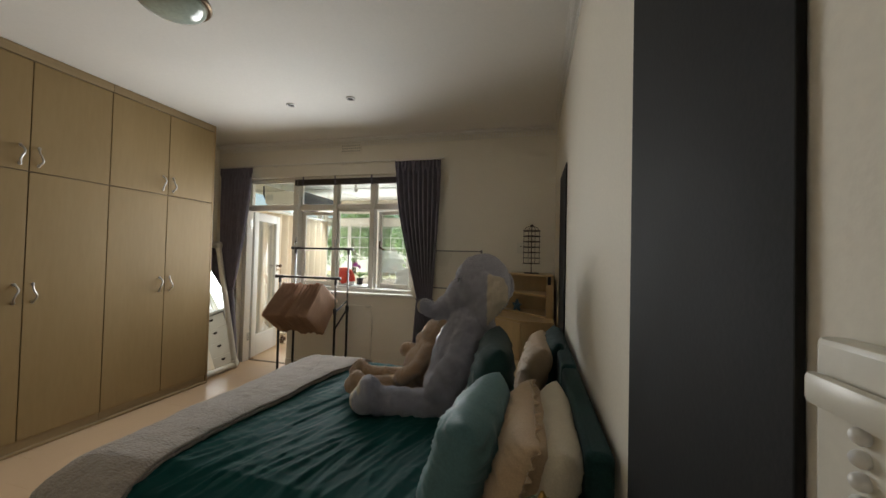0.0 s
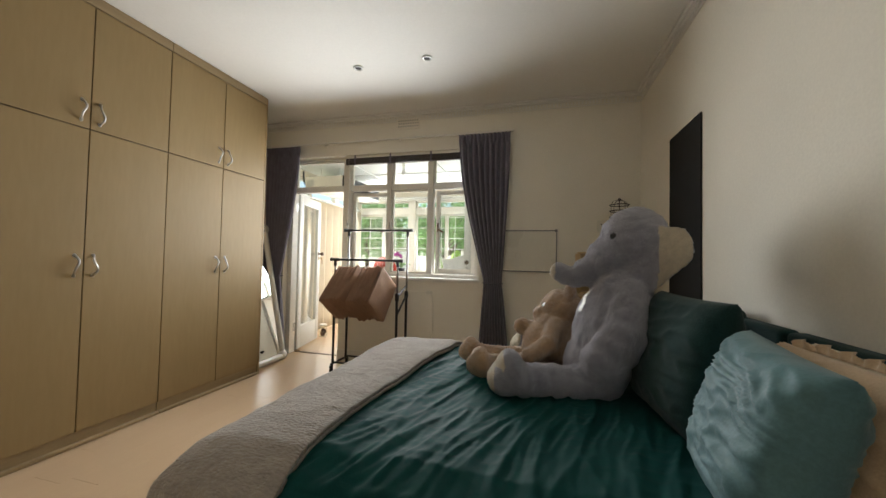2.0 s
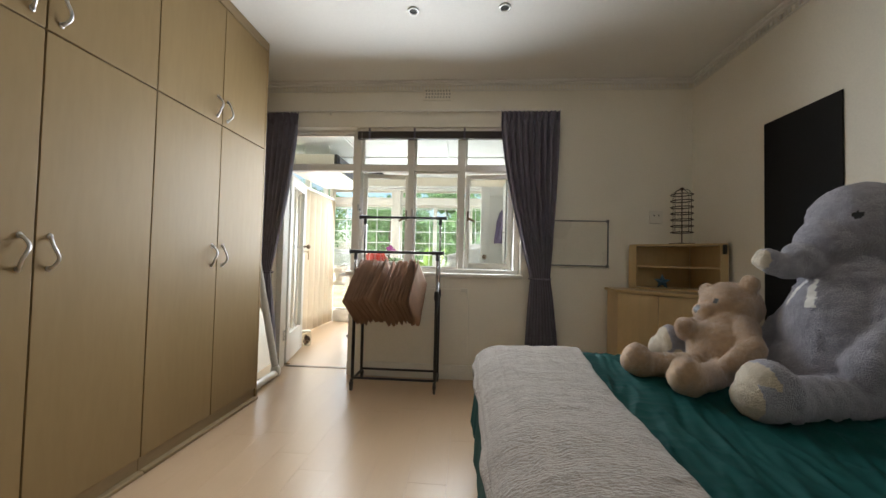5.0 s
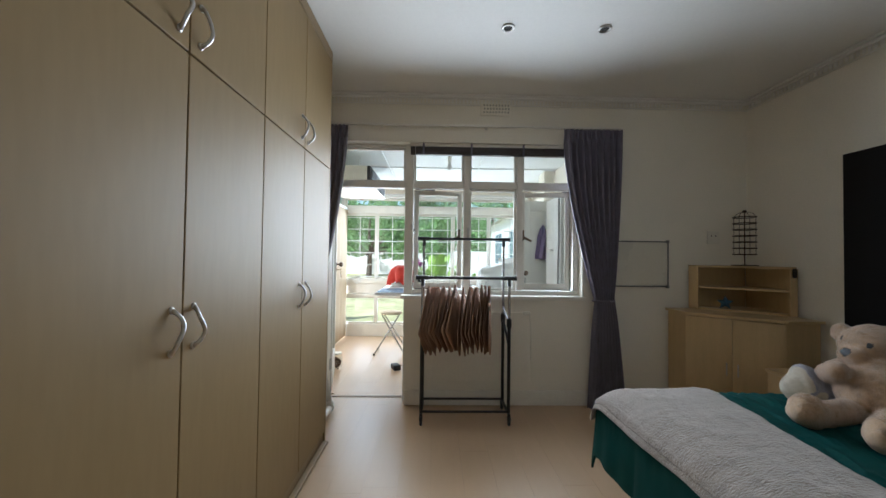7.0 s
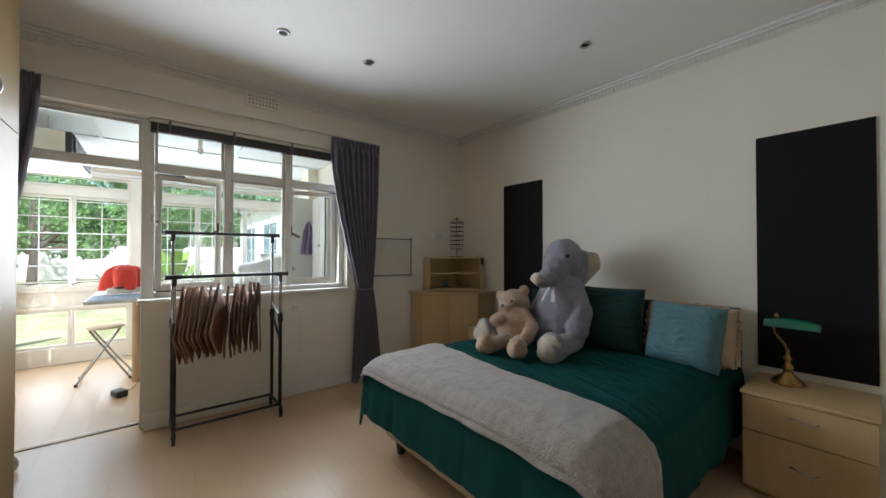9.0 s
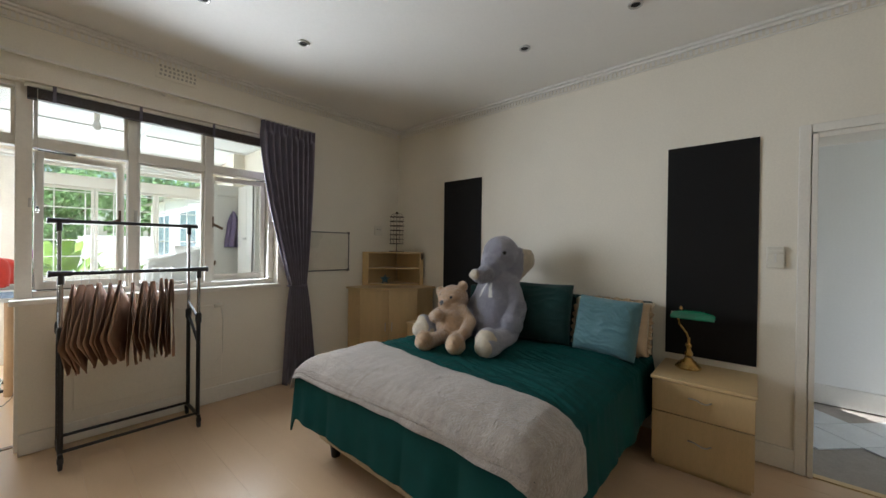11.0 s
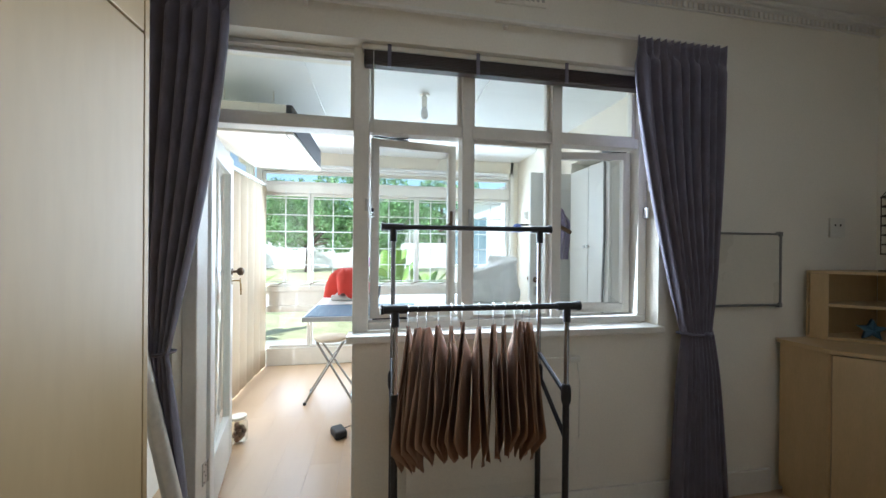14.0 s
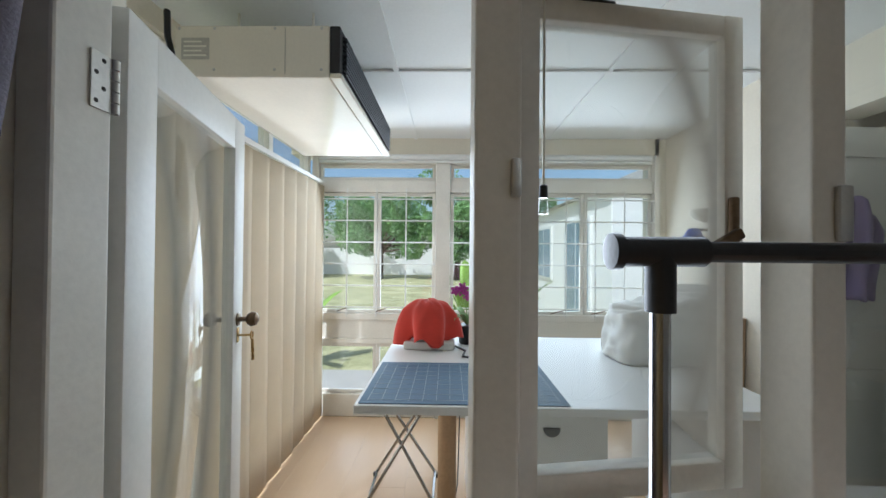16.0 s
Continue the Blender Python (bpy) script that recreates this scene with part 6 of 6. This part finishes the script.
def garment(u, v):
    """A soft robe that hangs from a hook."""
    w = 0.03 + 0.045 * min(1, v * 4)
    s = 2 * u - 1
    return Vector((-0.20 + s * w + 0.012 * math.sin(v * 5), 6.025 - 0.018 * math.cos(s * 5) - 0.014 * math.sin(s * 9 + v), 1.72 - 0.40 * v - 0.05 * abs(s) * (1 - v) - 0.015 * noise.noise(Vector((s * 3, v, 0)))))


single("purple_robe", sheet_bm(garment, 26, 20, 0.008), PURPLE, "purple cloth robe hanging on the white door", "robe", smooth=180)
wl = thing("wall_lamp", (0.14, 7.2, 1.75), "white half-bowl wall lamp, unlit", "wall lamp")
part("bowl", lathe_bm([(0.02, -0.06), (0.07, -0.035), (0.095, 0.0), (0.10, 0.03), (0.09, 0.03)], 28, (0.055, 7.2, 1.78)), PLATE, wl, smooth=60)
part("mount", box_bm(0.12, 0.158, 7.17, 7.23, 1.72, 1.80, 0.005), PLATE, wl)
cl_ = thing("clamp_lamp", (0.1, 7.05, 1.65), "blue reading lamp on a black arm", "lamp")
part("arm", tube_bm([(0.10, 7.10, 1.64), (-0.02, 7.05, 1.655), (-0.16, 6.98, 1.65)], 0.010, 8), BLACK, cl_, smooth=180)
part("shade", moved(lathe_bm([(0.02, 0.05), (0.035, 0.04), (0.055, 0.0), (0.065, -0.04), (0.058, -0.04)], 22), Matrix.Translation((-0.19, 6.965, 1.61))), BLUEPLASTIC, cl_, "blue plastic shade", smooth=60)
part("clamp", box_bm(0.085, 0.157, 7.06, 7.13, 1.59, 1.68, 0.008), BLACK, cl_)
br = thing("broom_rack", (0.12, 7.1, 1.3), "wall rack with brooms and cleaning tools", "broom rack")
part("rail", box_bm(0.14, 0.158, 7.0, 7.25, 1.40, 1.46, 0.004), PLATE, br)
for k, y in enumerate((7.03, 7.11, 7.19)):
    part("handle", tube_bm([(0.10, y, 0.25 + 0.1 * k), (0.118, y, 1.44)], 0.011, 8), (PLATE, BLUEPLASTIC, STEEL)[k], br)
    part("grip", lathe_bm([(0.016, 0.0), (0.02, 0.03), (0.016, 0.10), (0.008, 0.12)], 12, (0.116, y, 1.36)), (REDCLOTH, BLUEPLASTIC, BLUEPLASTIC)[k], br)
    part("head", box_bm(0.06, 0.14, y - 0.035, y + 0.035, 0.02, 0.26 + 0.1 * k, 0.02), (PLATE, BLACK, PLATE)[k], br)
for x, y, h in ((-0.10, 6.86, 1.12), (-0.02, 6.84, 1.10), (-0.06, 6.93, 0.98)):
    single("paper_roll", tube_bm([(x, y, 0.001), (x + 0.03, y, h)], 0.03, 16), OAKTUBE, "brown paper roll standing against the wall", "paper roll", "paper rolls")
ph = thing("pendant_holder", (-1.30, 5.98, SUN_CEIL), "bare white bulb hanging from a short holder", "ceiling lamp")
part("rose", lathe_bm([(0.03, -0.02), (0.04, -0.012), (0.04, -0.014), (0.04, -0.0135)], 20, (-1.30, 5.98, SUN_CEIL)), PLATE, ph)
part("holder", lathe_bm([(0.016, -0.10), (0.02, -0.095), (0.02, -0.03), (0.012, -0.02)], 16, (-1.30, 5.98, SUN_CEIL)), PLATE, ph)
part("bulb", lathe_bm([(0.004, -0.19), (0.02, -0.182), (0.028, -0.16), (0.024, -0.13), (0.014, -0.101)], 18, (-1.30, 5.98, SUN_CEIL)), BAGWHITE, ph, smooth=180)


# ---- garden ----
single("ground", box_bm(-70, 70, 8.05, 120, -0.6, -0.12), GRASS, "sunlit lawn with dry patches", kind="structure")
single("ground_west", box_bm(-70, -3.35, -60, 8.05, -0.6, -0.12), GRASS, "lawn beside the house", kind="structure")
single("pavement", box_bm(-6, 3, 8.06, 9.3, -0.119, -0.06, 0.01), PAVING, "grey concrete apron along the house", kind="structure")
single("garden_wall", box_bm(-45, 14, 30.0, 30.25, -0.12, 1.75, 0.02), PLASTER, "white plastered garden wall", "wall", kind="structure")


def leaves_mesh(centres, count, size, seed):
    """Many small leaf blades in clumps about the given centres."""
    r = np.random.RandomState(seed)
    verts, faces = [], []
    cs = np.array([c for c, _ in centres], float)
    rad = np.array([q for _, q in centres], float)
    pick = r.randint(0, len(centres), count)
    d = r.normal(size=(count, 3))
    d /= np.linalg.norm(d, axis=1)[:, None]
    at = cs[pick] + d * (rad[pick][:, None] * r.uniform(0.55, 1.05, (count, 1)) ** 0.6)
    for p in at:
        a, b = r.normal(size=3), r.normal(size=3)
        a /= np.linalg.norm(a)
        b -= a * a.dot(b)
        b /= np.linalg.norm(b)
        s = size * r.uniform(0.6, 1.3)
        k = len(verts)
        verts += [tuple(p - a * s), tuple(p + b * s * 0.42), tuple(p + a * s), tuple(p - b * s * 0.42)]
        faces.append((k, k + 1, k + 2, k + 3))
    me = bpy.data.meshes.new("crown")
    me.from_pydata(verts, [], faces)
    return me


def tree(x, y, h, spread, seed, label):
    r = random.Random(seed)
    t = thing("tree", (x, y, -0.12), label, "tree", "garden trees")
    tr = tube_bm([(x, y, -0.12), (x + 0.05, y, h * 0.25), (x + r.uniform(-0.2, 0.2), y, h * 0.5), (x + r.uniform(-0.3, 0.3), y, h * 0.8)], [0.20, 0.16, 0.12, 0.04], 10)
    clumps = []
    for k in range(16):
        a, q = r.uniform(0, math.tau), r.uniform(0.2, 1.0)
        c = Vector((x + spread * q * math.cos(a), y + spread * 0.8 * q * math.sin(a), h * r.uniform(0.30, 0.95)))
        tube_bm([(x, y, h * r.uniform(0.25, 0.5)), tuple(c)], [0.07, 0.015], 6, bm=tr)
        clumps.append((tuple(c), spread * r.uniform(0.28, 0.48)))
    part("trunk", tr, BARK, t)
    me = leaves_mesh(clumps, 11000 if h < 7 else 7000, 0.10 if h < 7 else 0.22, seed)
    me.materials.append(LEAF)
    ob = new("crown", me)
    ob.parent = t
    ob.matrix_parent_inverse = Matrix.Translation(-t.location)
    return t


for k, (x, y, h, s) in enumerate(((-5.9, 26.0, 4.7, 2.5), (-1.3, 25.5, 4.9, 1.9), (-12.5, 27.0, 5.0, 2.6), (-9.0, 44.0, 9.0, 4.2), (-2.0, 46.0, 9.5, 4.6), (5.5, 45.0, 9.0, 4.2), (-18.0, 42.0, 8.5, 4.4))):
    tree(x, y, h, s, 11 + k, "broad leafy green garden tree by the wall")


def strap_plant(x, y, n, h, seed, label):
    """A clump of long arching bright leaves."""
    r = random.Random(seed)
    t = thing("garden_plant", (x, y, -0.12), label, "plant", "garden plants")
    for k in range(n):
        a, reach = r.uniform(0, math.tau), r.uniform(0.25, 0.75)
        d, nr = Vector((math.cos(a), math.sin(a), 0)), Vector((-math.sin(a), math.cos(a), 0))
        hh = h * r.uniform(0.6, 1.0)

        def f(u, v, d=d, nr=nr, hh=hh, reach=reach):
            w = 0.11 * math.sin(math.pi * max(0, v - 0.25) / 0.75) ** 0.6 + 0.015 if v > 0.25 else 0.015
            return Vector((x, y, -0.12)) + d * reach * v ** 1.6 + nr * (2 * u - 1) * w + Vector((0, 0, hh * (v - 0.25 * v ** 3)))
        part("leaf", sheet_bm(f, 3, 10, 0.003), PALMLEAF, t, smooth=180)
    return t


strap_plant(-1.45, 9.9, 14, 2.1, 3, "bright green clump of arching broad leaves")
strap_plant(-0.7, 10.6, 12, 1.7, 4, "bright green clump of arching broad leaves")
strap_plant(-3.9, 9.6, 10, 1.5, 6, "bright green clump of arching broad leaves")

# neighbouring wing of the house
hs = thing("house_wing", (4.0, 12.5, -0.12), "white plastered wing of the house with a grey sloping roof", "house")
part("wall", box_bm(0.75, 7.5, 10.2, 16.0, -0.12, 2.55, 0.01), PLASTER, hs)
rf = bmesh.new()
pr = [(0.6, 2.55), (4.1, 4.1), (7.7, 2.55)]
lo = [rf.verts.new((x, 10.08, z)) for x, z in pr]
hi = [rf.verts.new((x, 16.4, z)) for x, z in pr]
rf.faces.new(lo)
rf.faces.new(list(reversed(hi)))
for k in range(3):
    rf.faces.new((lo[k], hi[k], hi[(k + 1) % 3], lo[(k + 1) % 3]))
part("roof", rf, ROOFTILE, hs)
for y0, y1, z0 in ((11.0, 12.3, 0.0), (13.4, 14.6, 0.9)):
    wd_ = part("window", box_bm(0.70, 0.749, y0 - 0.06, y1 + 0.06, z0 - 0.06, 2.16, 0.006), BARS, hs)
    for k in range(2):
        a = y0 + k * (y1 - y0) / 2
        part("pane", box_bm(0.69, 0.6985, a + 0.03, a + (y1 - y0) / 2 - 0.03, z0, 2.1), OUTGLASS, wd_)


# ---- floor boards and tiles ----
def board_mesh(name, w, l, t, material, edge=0.0006):
    bm = box_bm(-w / 2 + 0.0002, w / 2 - 0.0002, -l / 2 + 0.0002, l / 2 - 0.0002, -t, 0.0, edge, 1)
    me = bpy.data.meshes.new(name)
    bm.to_mesh(me)
    bm.free()
    me.materials.append(material)
    return me


def lay_boards(parent, x0, x1, y0, y1, w, l, seed):
    """Rows of boards that run along y, with staggered ends cut at the walls."""
    r = random.Random(seed)
    made = {}
    n = math.ceil((x1 - x0) / w)
    for i in range(n):
        wide = min(w, x1 - (x0 + i * w))
        y = y0 - r.uniform(0.0, l * 0.9)
        while y < y1 - 1e-4:
            a, b = max(y, y0), min(y + l, y1)
            y += l
            if b - a < 0.02 or wide < 0.01:
                continue
            key = (round(wide, 3), round(b - a, 2))
            if key not in made:
                made[key] = board_mesh("floor_board", key[0], b - a, 0.0118, FLOORWOOD)
            shared("floor_board", made[key], (x0 + i * w + wide / 2, (a + b) / 2, 0.0), parent)


lay_boards(floor, WEST + 0.002, EAST - 0.002, SOUTH + 0.002, 5.284, 0.195, 1.2, 1)
lay_boards(sf, SUN_W + 0.002, SUN_E - 0.002, 5.383, FAR + 0.0, 0.195, 1.2, 2)
lay_boards(sf, DOOR_L + 0.05, POST_L - 0.005, 5.326, 5.382, 0.36, 1.2, 3)

tile_me = board_mesh("floor_tile", 0.326, 0.326, 0.011, TILE, 0.002)
for i in range(-4, 13):
    for j in range(-6, 8):
        q = 0.332 / math.sqrt(2)
        x, y = 1.9 + (i - j) * q, 0.6 + (i + j - 6) * q
        if EAST + 0.25 < x - 0.23 and x + 0.23 < 2.98 and -1.3 < y < 2.9:
            shared("floor_tile", tile_me, (x, y, 0.0), pf, 45)
